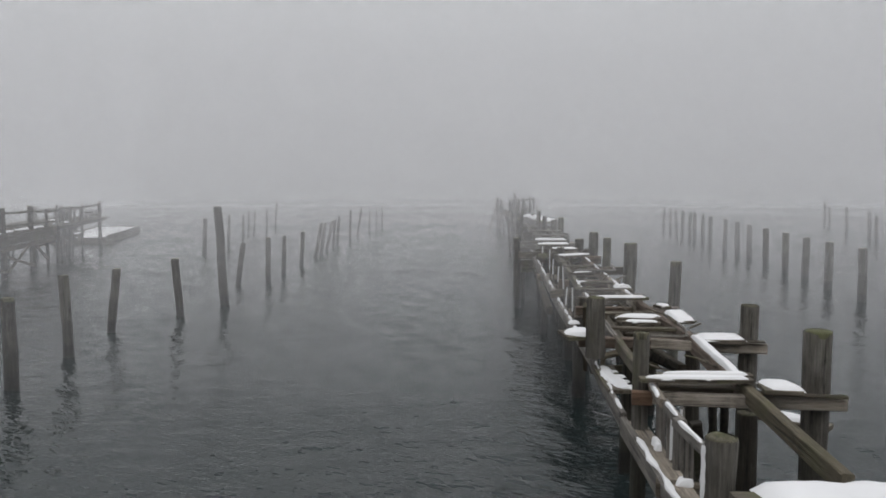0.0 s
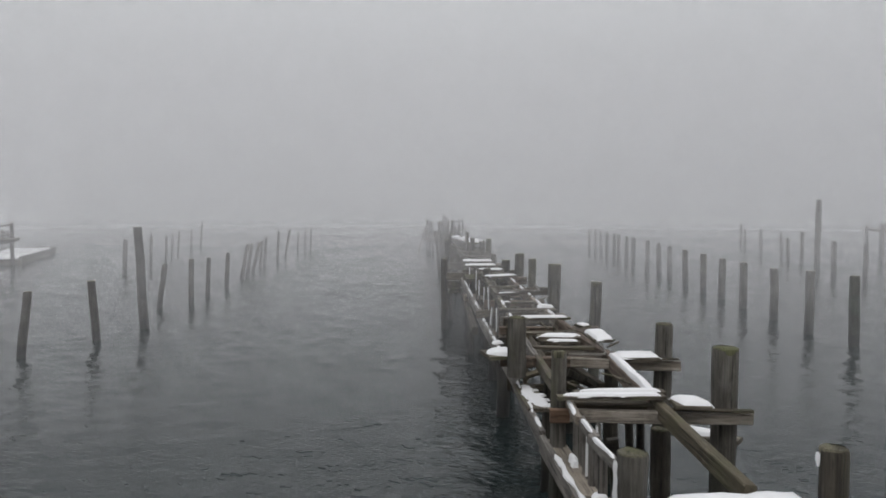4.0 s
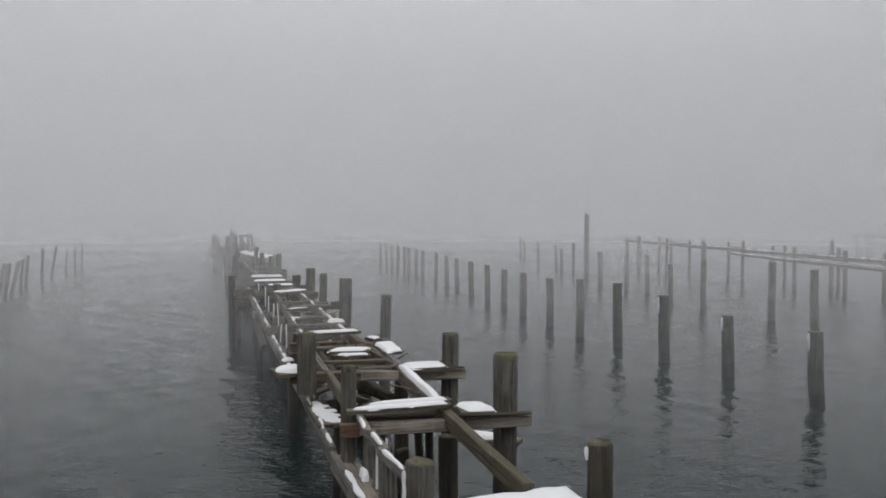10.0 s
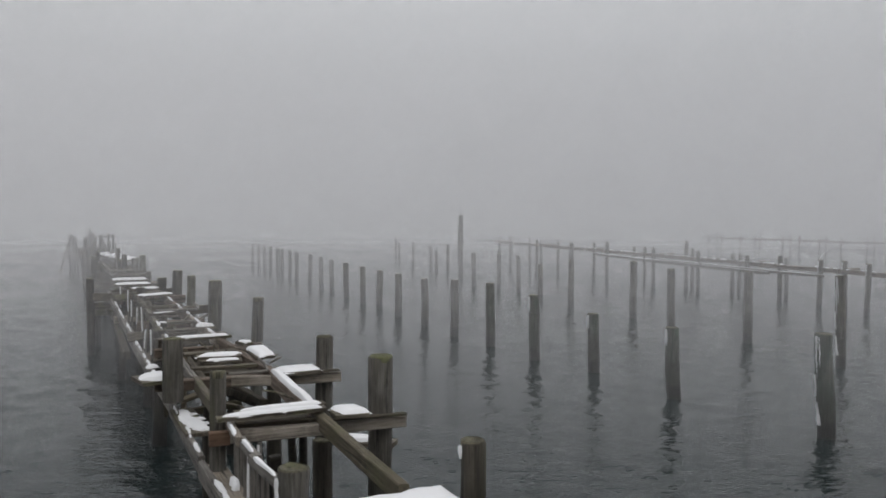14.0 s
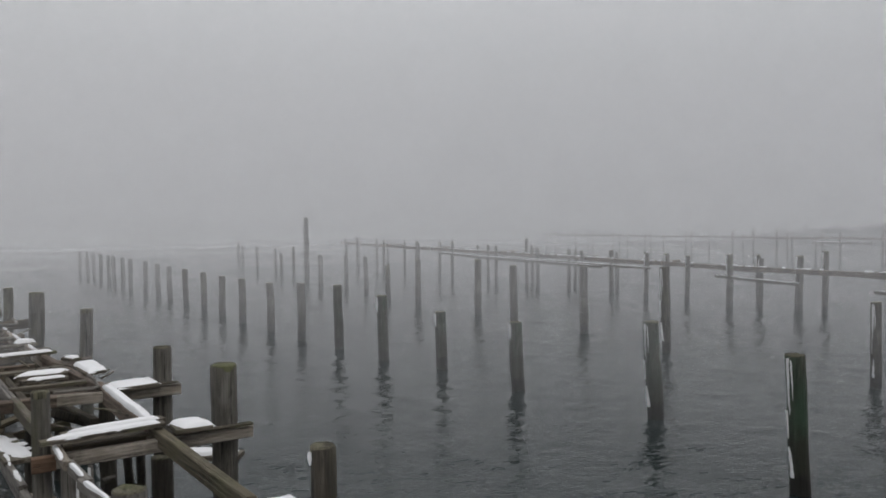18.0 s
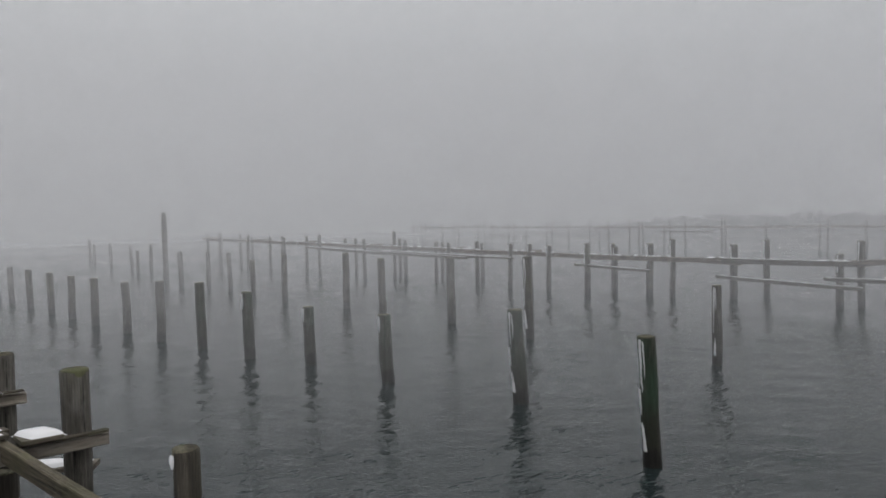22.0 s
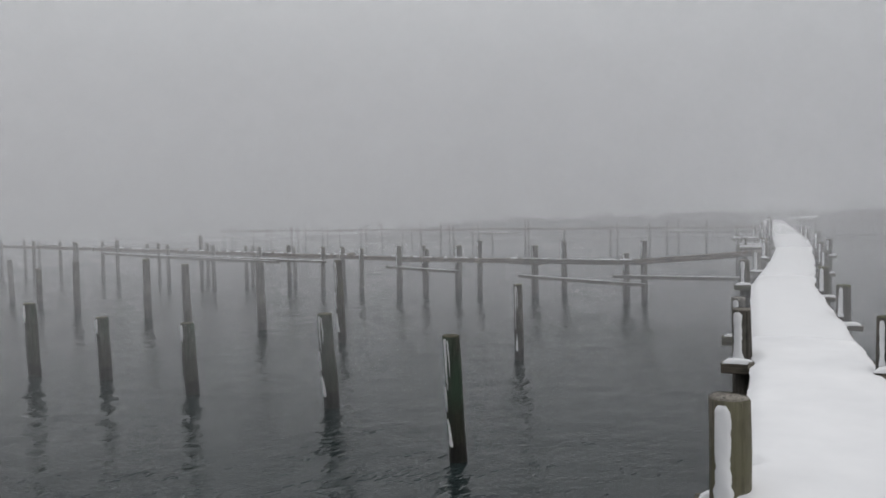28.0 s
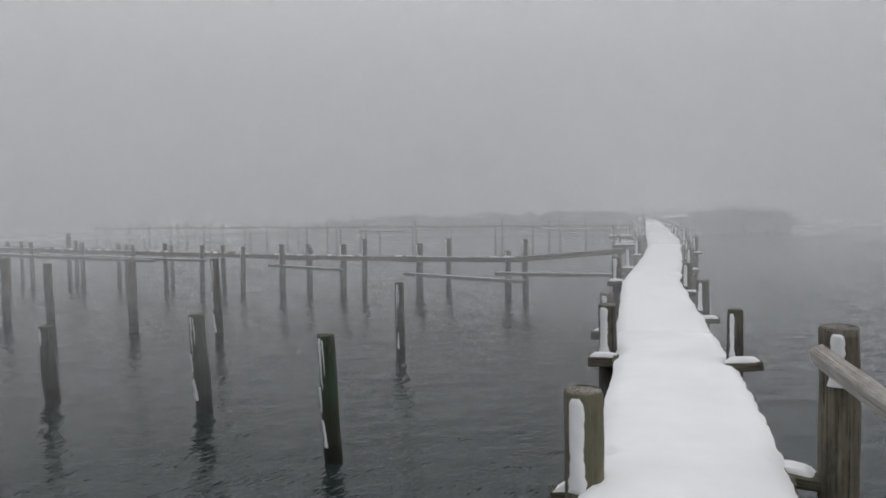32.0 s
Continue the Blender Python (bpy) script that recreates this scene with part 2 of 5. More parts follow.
def fog_material(name, share, foot, top, low):
    """Thin mist: a sheet that scatters daylight to both sides; thinner right over the water and thinning out upwards."""
    m = bpy.data.materials.new(name)
    m.use_nodes = True
    nt = m.node_tree
    nt.nodes.clear()
    out = nt.nodes.new("ShaderNodeOutputMaterial")
    clear = nt.nodes.new("ShaderNodeBsdfTransparent")
    front = nt.nodes.new("ShaderNodeBsdfDiffuse")
    back = nt.nodes.new("ShaderNodeBsdfTranslucent")
    for s in (front, back):
        s.inputs["Color"].default_value = (0.97, 0.975, 0.985, 1)
    both = nt.nodes.new("ShaderNodeMixShader")
    both.inputs[0].default_value = 0.5
    nt.links.new(front.outputs[0], both.inputs[1])
    nt.links.new(back.outputs[0], both.inputs[2])
    geo = nt.nodes.new("ShaderNodeNewGeometry")
    sep = nt.nodes.new("ShaderNodeSeparateXYZ")
    nt.links.new(geo.outputs["Position"], sep.inputs[0])

    def span(a, b, p, q, smooth="SMOOTHSTEP"):
        n = nt.nodes.new("ShaderNodeMapRange")
        n.interpolation_type = smooth
        n.inputs["From Min"].default_value = a
        n.inputs["From Max"].default_value = b
        n.inputs["To Min"].default_value = p
        n.inputs["To Max"].default_value = q
        nt.links.new(sep.outputs["Z"], n.inputs["Value"])
        return n.outputs["Result"]

    up = span(0.0, foot, 0.08 * share, share, "LINEAR")
    down = span(low, top, 1.0, 0.0)
    mul = nt.nodes.new("ShaderNodeMath")
    mul.operation = "MULTIPLY"
    nt.links.new(up, mul.inputs[0])
    nt.links.new(down, mul.inputs[1])
    drift = noise_node(nt, geo.outputs["Position"], 0.05, 2, 0.5)
    patchy = nt.nodes.new("ShaderNodeMath")
    patchy.operation = "MULTIPLY_ADD"
    nt.links.new(drift, patchy.inputs[0])
    patchy.inputs[1].default_value = 0.06
    patchy.inputs[2].default_value = 0.97
    mul2 = nt.nodes.new("ShaderNodeMath")
    mul2.operation = "MULTIPLY"
    nt.links.new(mul.outputs[0], mul2.inputs[0])
    nt.links.new(patchy.outputs[0], mul2.inputs[1])
    mx = nt.nodes.new("ShaderNodeMixShader")
    nt.links.new(mul2.outputs[0], mx.inputs[0])
    nt.links.new(clear.outputs[0], mx.inputs[1])
    nt.links.new(both.outputs[0], mx.inputs[2])
    nt.links.new(mx.outputs[0], out.inputs["Surface"])
    return m


# ---- mesh helpers ----
RNG = random.Random(7)


def mesh_of(bm, name, mat, smooth=True):
    me = bpy.data.meshes.new(name)
    bm.normal_update()
    bm.to_mesh(me)
    bm.free()
    if smooth:
        me.polygons.foreach_set("use_smooth", [True] * len(me.polygons))
    me.materials.append(mat)
    return me


def part(name, bm, mat, parent=None, label="", smooth=True):
    ob = new(name, mesh_of(bm, name, mat, smooth))
    if parent is not None:
        ob.parent = parent
    if label:
        ob["label"] = label
    return ob


def tube(bm, rings, sides=14, wobble=0.0, seed=0.0, cap_low=False, cap_top=False):
    """Skin round rings of (x, y, z, radius); wobble makes it uneven."""
    loops = []
    for x, y, z, r in rings:
        loop = []
        for k in range(sides):
            a = 2 * math.pi * k / sides
            n = noise.noise((math.cos(a) * 1.3 + seed, math.sin(a) * 1.3 - seed, z * 1.7 + seed * 3))
            fine = noise.noise((math.cos(a) * 4 + seed, math.sin(a) * 4, z * 0.8 - seed))
            q = r * (1 + wobble * n + wobble * 0.6 * fine)
            loop.append(bm.verts.new((x + q * math.cos(a), y + q * math.sin(a), z)))
        loops.append(loop)
    for a, b in zip(loops, loops[1:]):
        for k in range(sides):
            bm.faces.new((a[k], a[(k + 1) % sides], b[(k + 1) % sides], b[k]))
    if cap_low:
        bm.faces.new(list(reversed(loops[0])))
    if cap_top:
        bm.faces.new(loops[-1])
    return loops


def pile(name, x, y, top, dia, parent=None, lean=(0.0, 0.0), mat=None, snow=0.0, snow_dir=200.0, wide=15.0, depth=0.9, label="", group="", flare=0.0, cap=None):
    """A round timber pile: tapered, checked shaft, weathered end grain, and if wanted a streak of snow frozen to one side.
    lean: how far the top stands off the foot, in metres; snow: share of the height that the streak covers."""
    mat = mat or M_PILE
    seed = RNG.uniform(0, 50)
    r = dia / 2
    root = new(name)
    root.location = (x, y, 0)
    bm = bmesh.new()
    hgt = top + depth
    rings = []
    for k in range(11):
        f = k / 10
        z = -depth + hgt * f
        g = (z / top) if top else 0
        rr = r * (1.06 - 0.08 * f + 0.03 * noise.noise((seed, f * 6, 1.0)) + flare * max(0, f - 0.8) * 5)
        bx = 0.09 * dia * noise.noise((seed, z * 1.4, 4.0))
        by = 0.09 * dia * noise.noise((seed, z * 1.4, 9.0))
        rings.append((lean[0] * g + bx, lean[1] * g + by, z, rr))
    rings.append((lean[0], lean[1], top + 0.012, r * (0.93 + flare)))
    tube(bm, rings, 16, 0.09, seed)
    part("shaft", bm, mat, root)
    bm = bmesh.new()
    tr = r * (0.95 + flare)
    tx, ty = lean
    tube(bm, [(tx, ty, top - 0.03, tr * 0.97), (tx, ty, top + 0.012, tr), (tx, ty, top + 0.02, tr * 0.88)], 16, 0.06, seed)
    loops = [(tx + tr * 0.88 * math.cos(a), ty + tr * 0.88 * math.sin(a)) for a in [2 * math.pi * k / 16 for k in range(16)]]
    ring = [bm.verts.new((px, py, top + 0.016 + 0.012 * noise.noise((px * 20, py * 20, seed)))) for px, py in loops]
    mid = [bm.verts.new((tx + (px - tx) * 0.5, ty + (py - ty) * 0.5, top + 0.012 + 0.02 * noise.noise((px * 30, py * 30, seed)))) for px, py in loops]
    hub = bm.verts.new((tx, ty, top + 0.005))
    for k in range(16):
        j = (k + 1) % 16
        bm.faces.new((ring[k], ring[j], mid[j], mid[k]))
        bm.faces.new((mid[k], mid[j], hub))
    part("end_grain", bm, cap or M_ENDGRAIN, root)
    if snow > 0:
        if snow > 0.5:
            part("snow_streak", streak_mesh(r, top, 0.42, snow_dir - 6, lean, seed, wide * 0.62), M_SNOW, root, "wind-blown snow frozen to one side")
            part("snow_streak", streak_mesh(r, top - 0.02, 0.3, snow_dir + 17, lean, seed + 5, wide * 0.3), M_SNOW, root, "thin strand of frozen snow")
            part("snow_streak", streak_mesh(r, top * 0.62, 0.34, snow_dir - 12, lean, seed + 7, wide * 0.25), M_SNOW, root, "thin strand of frozen snow")
            part("snow_streak", streak_mesh(r, top * 0.36, 0.64, snow_dir + 6, lean, seed + 9, wide * 0.75, True), M_SNOW, root, "tongue of frozen snow over the waterline")
        else:
            part("snow_streak", streak_mesh(r, top, snow, snow_dir, lean, seed, wide, False, wide > 20), M_SNOW, root, "wind-blown snow frozen to one side")
    if parent is not None:
        root.parent = parent
    else:
        tagged(root, label or "weathered round timber pile standing in dark water", "pile", group)
    return root


def streak_mesh(r, top, share, way, lean, seed, wide=15.0, foot=False, even=False):
    """A thin crust of snow down one side of a round post: ragged, running out to a point (or, as a foot, widening downwards)."""
    bm = bmesh.new()
    rows, cols = 40, 7
    low = top * (1 - share)
    grid = []
    for i in range(rows + 1):
        f = i / rows
        z = low + (top - 0.012 - low) * f
        body = (1 - f) ** 0.6 * 1.15 + 0.12 if foot else min(1.0, f * 2.2) ** 0.7
        if even:
            body = 0.95 + 0.5 * max(0.0, 0.2 - f) * 5
        half = wide * body * (1 + 0.4 * noise.noise((seed, z * 5, 2)) + 0.45 * noise.noise((seed, z * 23, 7)))
        if even:
            half = wide * body * (1 + 0.25 * noise.noise((seed, z * 5, 2)) + 0.22 * noise.noise((seed, z * 27, 7))) * min(1.0, 0.3 + (1 - f) * 12) ** 0.6
        half = radians(max(0.6, half))
        a0 = radians(way + (3 if even else 7) * noise.noise((seed, z * 3.1, 5)) + (1.5 if even else 4) * noise.noise((seed, z * 17, 1)))
        g = z / top if top else 0
        row = []
        for j in range(cols):
            s = j / (cols - 1) * 2 - 1
            a = a0 + half * s
            bulge = (1 - s * s) * min(1.0, half * 4) * (0.009 + 0.009 * noise.noise((seed + 4, z * 14, s * 2)))
            if i in (0, rows):
                bulge *= 0.2
            q = r * 1.045 + bulge - (0.014 if abs(s) > 0.9 else 0)
            row.append(bm.verts.new((lean[0] * g + q * math.cos(a), lean[1] * g + q * math.sin(a), z)))
        grid.append(row)
    for i in range(rows):
        for j in range(cols - 1):
            bm.faces.new((grid[i][j], grid[i][j + 1], grid[i + 1][j + 1], grid[i + 1][j]))
    return bm


def timber(name, a, b, w, h, mat, parent=None, label="", rough=0.006, roll=0.0):
    """A squared timber from a to b (centre of its top face), w wide and h deep, with worn edges and a slight sag."""
    a, b = Vector(a), Vector(b)
    length = (b - a).length
    bm = bmesh.new()
    seed = RNG.uniform(0, 90)
    n = max(3, min(14, int(length / 0.35)))
    e = min(w, h) * 0.12
    prof = [(-w / 2 + e, 0), (w / 2 - e, 0), (w / 2, -e), (w / 2, -h + e), (w / 2 - e, -h), (-w / 2 + e, -h), (-w / 2, -h + e), (-w / 2, -e)]
    loops = []
    for k in range(n + 1):
        f = k / n
        loop = []
        for i, (u, v) in enumerate(prof):
            d = rough * noise.noise((f * length * 2.3 + seed, i * 1.7, seed))
            d2 = rough * noise.noise((f * length * 2.1 - seed, i * 2.1, 5))
            loop.append(bm.verts.new((f * length, u + d, v + d2 - 0.004 * length * math.sin(math.pi * f))))
        loops.append(loop)
    for p, q in zip(loops, loops[1:]):
        for i in range(8):
            bm.faces.new((p[i], q[i], q[(i + 1) % 8], p[(i + 1) % 8]))
    bm.faces.new(loops[0])
    bm.faces.new(list(reversed(loops[-1])))
    bmesh.ops.recalc_face_normals(bm, faces=bm.faces)
    ob = part(name, bm, mat, parent, label, smooth=False)
    d = (b - a).normalized()
    side = Vector((0, 0, 1)).cross(d)
    side = side.normalized() if side.length > 1e-4 else Vector((0, 1, 0))
    up = d.cross(side)
    m = Matrix((d, side, up)).transposed().to_4x4()
    ob.matrix_basis = Matrix.Translation(a) @ m @ pose(0, 0, 0, roll, 0, 0)
    return ob


def snow_slab(name, a, b, w, h, ragged=0.02, parent=None, label="", group="", points=(0.0, 0.0), skew=0.0):
    """Snow lying along the line a-b on a timber: a flat crust with steep, uneven edges and square ends.
    points: share of the length over which either end narrows; skew: how far one long edge is shifted along the line against the other."""
    a, b = Vector(a), Vector(b)
    length = (b - a).length
    bm = bmesh.new()
    seed = RNG.uniform(0, 90)
    n = max(6, min(70, int(length / 0.05)))
    cols = 13
    grid = []
    for k in range(n + 1):
        f = k / n
        s = f * length
        row = []
        wl = max(0.1 * w, w / 2 + 1.1 * ragged * noise.noise((s * 4, seed, 1)) + 0.5 * ragged * noise.noise((s * 19, seed, 1)))
        wr = max(0.1 * w, w / 2 + 1.1 * ragged * noise.noise((s * 4, seed, 9)) + 0.5 * ragged * noise.noise((s * 19, seed, 9)))
        slim = 1.0
        if points[0]:
            slim *= min(1.0, 0.12 + f / points[0]) ** 0.7
        if points[1]:
            slim *= min(1.0, 0.12 + (1 - f) / points[1]) ** 0.7
        for j in range(cols):
            q = j / (cols - 1) * 2 - 1
            u = q * (wl if q < 0 else wr) * slim
            z = h * max(0.0, 1 - abs(q) ** 9) ** 0.55 * (0.5 + 0.5 * slim)
            z *= 1 + 0.3 * noise.noise((s * 3, u * 8, seed)) + 0.15 * noise.noise((s * 11, u * 17, seed))
            if k in (0, n) or abs(q) > 0.99:
                z = -0.012
            elif k in (1, n - 1):
                z *= 0.85
            slip = 0.6 * ragged * noise.noise((u * 9, seed, 4 + f)) if k in (0, 1, n - 1, n) else 0.0
            row.append(bm.verts.new((s + skew * q * 0.5 + slip, u, z)))
        grid.append(row)
    for k in range(n):
        for j in range(cols - 1):
            bm.faces.new((grid[k][j], grid[k + 1][j], grid[k + 1][j + 1], grid[k][j + 1]))
    bmesh.ops.recalc_face_normals(bm, faces=bm.faces)
    ob = part(name, bm, M_SNOW, parent, "")
    d = (b - a).normalized()
    side = Vector((0, 0, 1)).cross(d).normalized()
    up = d.cross(side)
    ob.matrix_basis = Matrix.Translation(a) @ Matrix((d, side, up)).transposed().to_4x4()
    if parent is None:
        tagged(ob, label or "white strip of fresh snow lying on a weathered plank", "snow", group)
    elif label:
        ob["label"] = label
    return ob


# ---- water, far shore, mist ----
def water_sheet():
    """One sheet to the horizon, in rings that widen outwards; wind chop of many small waves, left out where the rings are too wide to hold it."""
    rings = [0.9]
    while rings[-1] < 130:
        rings.append(rings[-1] * 1.0052)
    while rings[-1] < 1500:
        rings.append(rings[-1] * 1.25)
    r = np.array(rings)
    ang = np.radians(np.concatenate([np.arange(-14, 140, 0.3), np.arange(140, 346, 6)]))
    n, sides = len(r), len(ang)
    x, y = np.outer(r, np.cos(ang)), np.outer(r, np.sin(ang))
    z = np.zeros_like(x)
    rng = np.random.RandomState(11)
    gap = np.maximum(r * 0.0052, 1e-3)
    waves = 62
    lengths = 0.13 * (2.6 / 0.13) ** (np.arange(waves) / (waves - 1))
    hold = np.clip((lengths[:, None] / gap - 2.2) / 2.2, 0, 1)
    hold *= np.where(lengths[:, None] > 1.0, np.clip((r - 22) / 25, 0, 1), 1.0)
    hold *= np.minimum(2.5, np.sqrt(waves / np.maximum(1e-3, (hold ** 2).sum(0)))) * np.clip((130 - r) / 25, 0, 1)
    for length, held in zip(lengths, hold):
        way = math.radians(62) + rng.normal(0, 0.6)
        num = 2 * math.pi / length
        z += (SLOPE * math.sqrt(2 / waves) / num * held)[:, None] * np.sin(num * (x * math.cos(way) + y * math.sin(way)) + rng.uniform(0, 6.28))
    verts = np.concatenate([np.stack([x, y, z], -1).reshape(-1, 3), [[0, 0, 0]]])
    i, j = np.meshgrid(np.arange(n - 1), np.arange(sides), indexing="ij")
    k = (j + 1) % sides
    quads = np.stack([i * sides + j, (i + 1) * sides + j, (i + 1) * sides + k, i * sides + k], -1).reshape(-1, 4)
    j = np.arange(sides)
    fan = np.stack([np.full(sides, n * sides), j, (j + 1) % sides], -1)
    me = bpy.data.meshes.new("water")
    me.vertices.add(len(verts))
    me.vertices.foreach_set("co", verts.astype(np.float32).ravel())
    loops = np.concatenate([quads.ravel(), fan.ravel()]).astype(np.int32)
    me.loops.add(len(loops))
    me.loops.foreach_set("vertex_index", loops)
    me.polygons.add(len(quads) + len(fan))
    me.polygons.foreach_set("loop_start", np.concatenate([np.arange(len(quads)) * 4, len(quads) * 4 + np.arange(len(fan)) * 3]).astype(np.int32))
    me.polygons.foreach_set("use_smooth", np.ones(len(quads) + len(fan), dtype=bool))
    me.update(calc_edges=True)
    me.validate()
    me.materials.append(M_WATER)
    ob = new("water", me)
    tagged(ob, "dark, gently rippled lake water under fog", "water", kind="structure")


SLOPE = 0.088
water_sheet()


def fog_veil(r, nxt, share):
    """One layer of the fog: a ring of mist standing on the water round the pier head, uneven in outline."""
    bm = bmesh.new()
    sides, top = 96, 2.9 + r * 0.52
    zs = [0.004, 1.4, 2.9, top * 0.5 + 1.5, top]
    loops = []
    for z in zs:
        loop = []
        for k in range(sides):
            a = 2 * math.pi * k / sides
            q = r * (1 + 0.06 * noise.noise((math.cos(a) * 2.5, math.sin(a) * 2.5, r)))
            loop.append(bm.verts.new((q * math.cos(a), q * math.sin(a), z)))
        loops.append(loop)
    for p, q in zip(loops, loops[1:]):
        for k in range(sides):
            bm.faces.new((p[k], q[k], q[(k + 1) % sides], p[(k + 1) % sides]))
    foot = max(0.5, 2.9 * (1 - r / nxt))
    ob = part("fog_veil", bm, fog_material("fog_%d" % r, share, foot, top, 2.9))
    tagged(ob, "thin grey veil of fog hanging over the water", "fog", "layers of fog over the lake", "stuff")
    return ob


FOG = [(10, 19, 0.15), (19, 31, 0.2), (31, 45, 0.24), (45, 60, 0.24), (60, 73, 0.24), (73, 86, 0.24), (86, 106, 0.24), (106, 160, 0.9)]
for r0, r1, share in FOG:
    fog_veil(r0, r1, share)


def snowy_shore(name, pts, label, mat=None):
    """A low snow-covered bank: cross-sections along a line of (x, y, height, depth)."""
    bm = bmesh.new()
    loops = []
    for k, (x, y, h, d) in enumerate(pts):
        out = Vector((x, y, 0)).normalized()
        loop = []
        for f, g in ((0.0, -0.3), (0.05, 0.12), (0.25, 0.45), (0.55, 0.85), (1.0, 1.0)):
            p = Vector((x, y, 0)) + out * d * f
            loop.append(bm.verts.new((p.x, p.y, g * h + 0.25 * noise.noise((x * 0.2, y * 0.2, f * 3)) if g > 0 else g)))
        loops.append(loop)
    for p, q in zip(loops, loops[1:]):
        for i in range(4):
            bm.faces.new((p[i], q[i], q[i + 1], p[i + 1]))
    bmesh.ops.recalc_face_normals(bm, faces=bm.faces)
    ob = part(name, bm, mat or M_SNOW)
    tagged(ob, label, "shore", kind="structure")


def arc(r, a0, a1, n, h, d):
    out = []
    for k in range(n + 1):
        a = radians(a0 + (a1 - a0) * k / n)
        rr = r * (1 + 0.05 * noise.noise((k * 0.4, r, 0)))
        taper = min(1.0, k / (0.35 * n), (n - k) / (0.2 * n)) ** 0.8
        out.append((rr * math.cos(a), rr * math.sin(a), 0.05 + taper * h * (0.7 + 0.5 * noise.noise((k * 0.5, 3, r))), d))
    return out


snowy_shore("shore_north", arc(101, 112.5, 142, 24, 5.0, 30), "low snow-covered bank fading into fog")
snowy_shore("shore_east", arc(76, -7, 36, 36, 0.25, 40), "low dark bank with bare shrubs in fog", M_BRANCH)


def shrub(height, seed):
    """A bare winter shrub: several stems that fork into fine twigs."""
    rng = random.Random(seed)
    root = new("bare_shrub")
    stems = bmesh.new()
    twigs = bmesh.new()

    def limb(bm, p, d, length, r, depth):
        q = p + d * length
        side = d.orthogonal().normalized()
        other = d.cross(side)
        ring = []
        for c, rr in ((p, r), (q, r * 0.6)):
            ring.append([bm.verts.new(c + (side * math.cos(t) + other * math.sin(t)) * rr) for t in (0, 2.094, 4.189)])
        for k in range(3):
            bm.faces.new((ring[0][k], ring[0][(k + 1) % 3], ring[1][(k + 1) % 3], ring[1][k]))
        if depth > 0:
            for _ in range(3 if depth > 1 else 4):
                v = Vector((rng.gauss(0, 0.55), rng.gauss(0, 0.55), rng.uniform(0.1, 0.6)))
                limb(twigs, p + d * length * rng.uniform(0.45, 1.0), (d + v).normalized(), length * rng.uniform(0.5, 0.75), r * 0.55, depth - 1)

    for _ in range(6):
        d = Vector((rng.gauss(0, 0.28), rng.gauss(0, 0.28), 1)).normalized()
        p = Vector((rng.uniform(-1.4, 1.4), rng.uniform(-1.4, 1.4), 0))
        limb(stems, p, d, height * rng.uniform(0.35, 0.55), 0.2, 3)
    part("stems", stems, M_BRANCH, root)["kind"] = "stuff"
    part("twigs", twigs, M_BRANCH, root)["kind"] = "stuff"
    tagged(root, "bare leafless shrub on the far bank, dim in fog", "shrub", "shrubs along the far bank")
    return root


SHRUBS = [shrub(h, s) for h, s in ((2.3, 1), (2.7, 2), (2.0, 3), (3.1, 4), (2.5, 5), (2.2, 6))]
shrub_rng = random.Random(5)
for k in range(290):
    f = k / 289
    a = radians(-6.2 + 33.5 * f ** 1.2 + shrub_rng.uniform(-0.4, 0.4))
    r = 77 + 12 * f + shrub_rng.uniform(0, 7)
    m = pose(r * math.cos(a), r * math.sin(a), 0.15, 0, 0, shrub_rng.uniform(0, 360)) @ Matrix.Diagonal((1, 1, (1.08 - 0.1 * f) * shrub_rng.uniform(0.86, 1.04) * min(1.0, 0.6 + 8 * f, 0.5 + 4 * (1 - f)), 1))
    if k < len(SHRUBS):
        SHRUBS[k].matrix_basis = m
    else:
        copy_thing(SHRUBS[k % len(SHRUBS)], m)


# ---- rows of mooring piles ----
ROW_LEFT = [
    (-6.10, 10.72, 1.29, 0.19, -0.02), (-6.30, 12.80, 1.36, 0.17, -0.05), (-6.54, 15.00, 1.23, 0.16, 0.15), (-5.85, 16.97, 1.24, 0.17, -0.08),
    (-5.27, 18.42, 2.35, 0.20, -0.11), (-5.91, 22.08, 1.21, 0.15, 0.16), (-5.18, 22.72, 1.31, 0.15, 0.01), (-5.14, 24.73, 1.21, 0.14, 0.04),
    (-5.00, 27.13, 1.22, 0.15, 0.06), (-5.11, 30.75, 1.33, 0.15, 0.26), (-5.08, 32.0, 1.27, 0.15, 0.18), (-5.08, 33.4, 1.30, 0.15, 0.28),
    (-5.15, 36.1, 1.22, 0.14, 0.09), (-5.15, 37.5, 1.32, 0.14, 0.10), (-4.87, 40.2, 1.53, 0.14, 0.07), (-4.83, 43.3, 1.5, 0.14, 0.26),
    (-4.45, 46.3, 1.25, 0.14, 0.08), (-4.14, 47.5, 1.36, 0.14, 0.08), (-3.95, 49.8, 1.46, 0.15, 0.05),
]
for x, y, top, dia, lean in ROW_LEFT:
    tall = top > 2
    pile("mooring_pile", x, y, top, dia, None, (lean, 0.02), M_PILE_DARK if RNG.random() < 0.4 else M_PILE, 0, label="tall weathered timber pile standing out of its row in the water" if tall else "dark weathered timber pile leaning slightly in the water", group="piles of the western row")
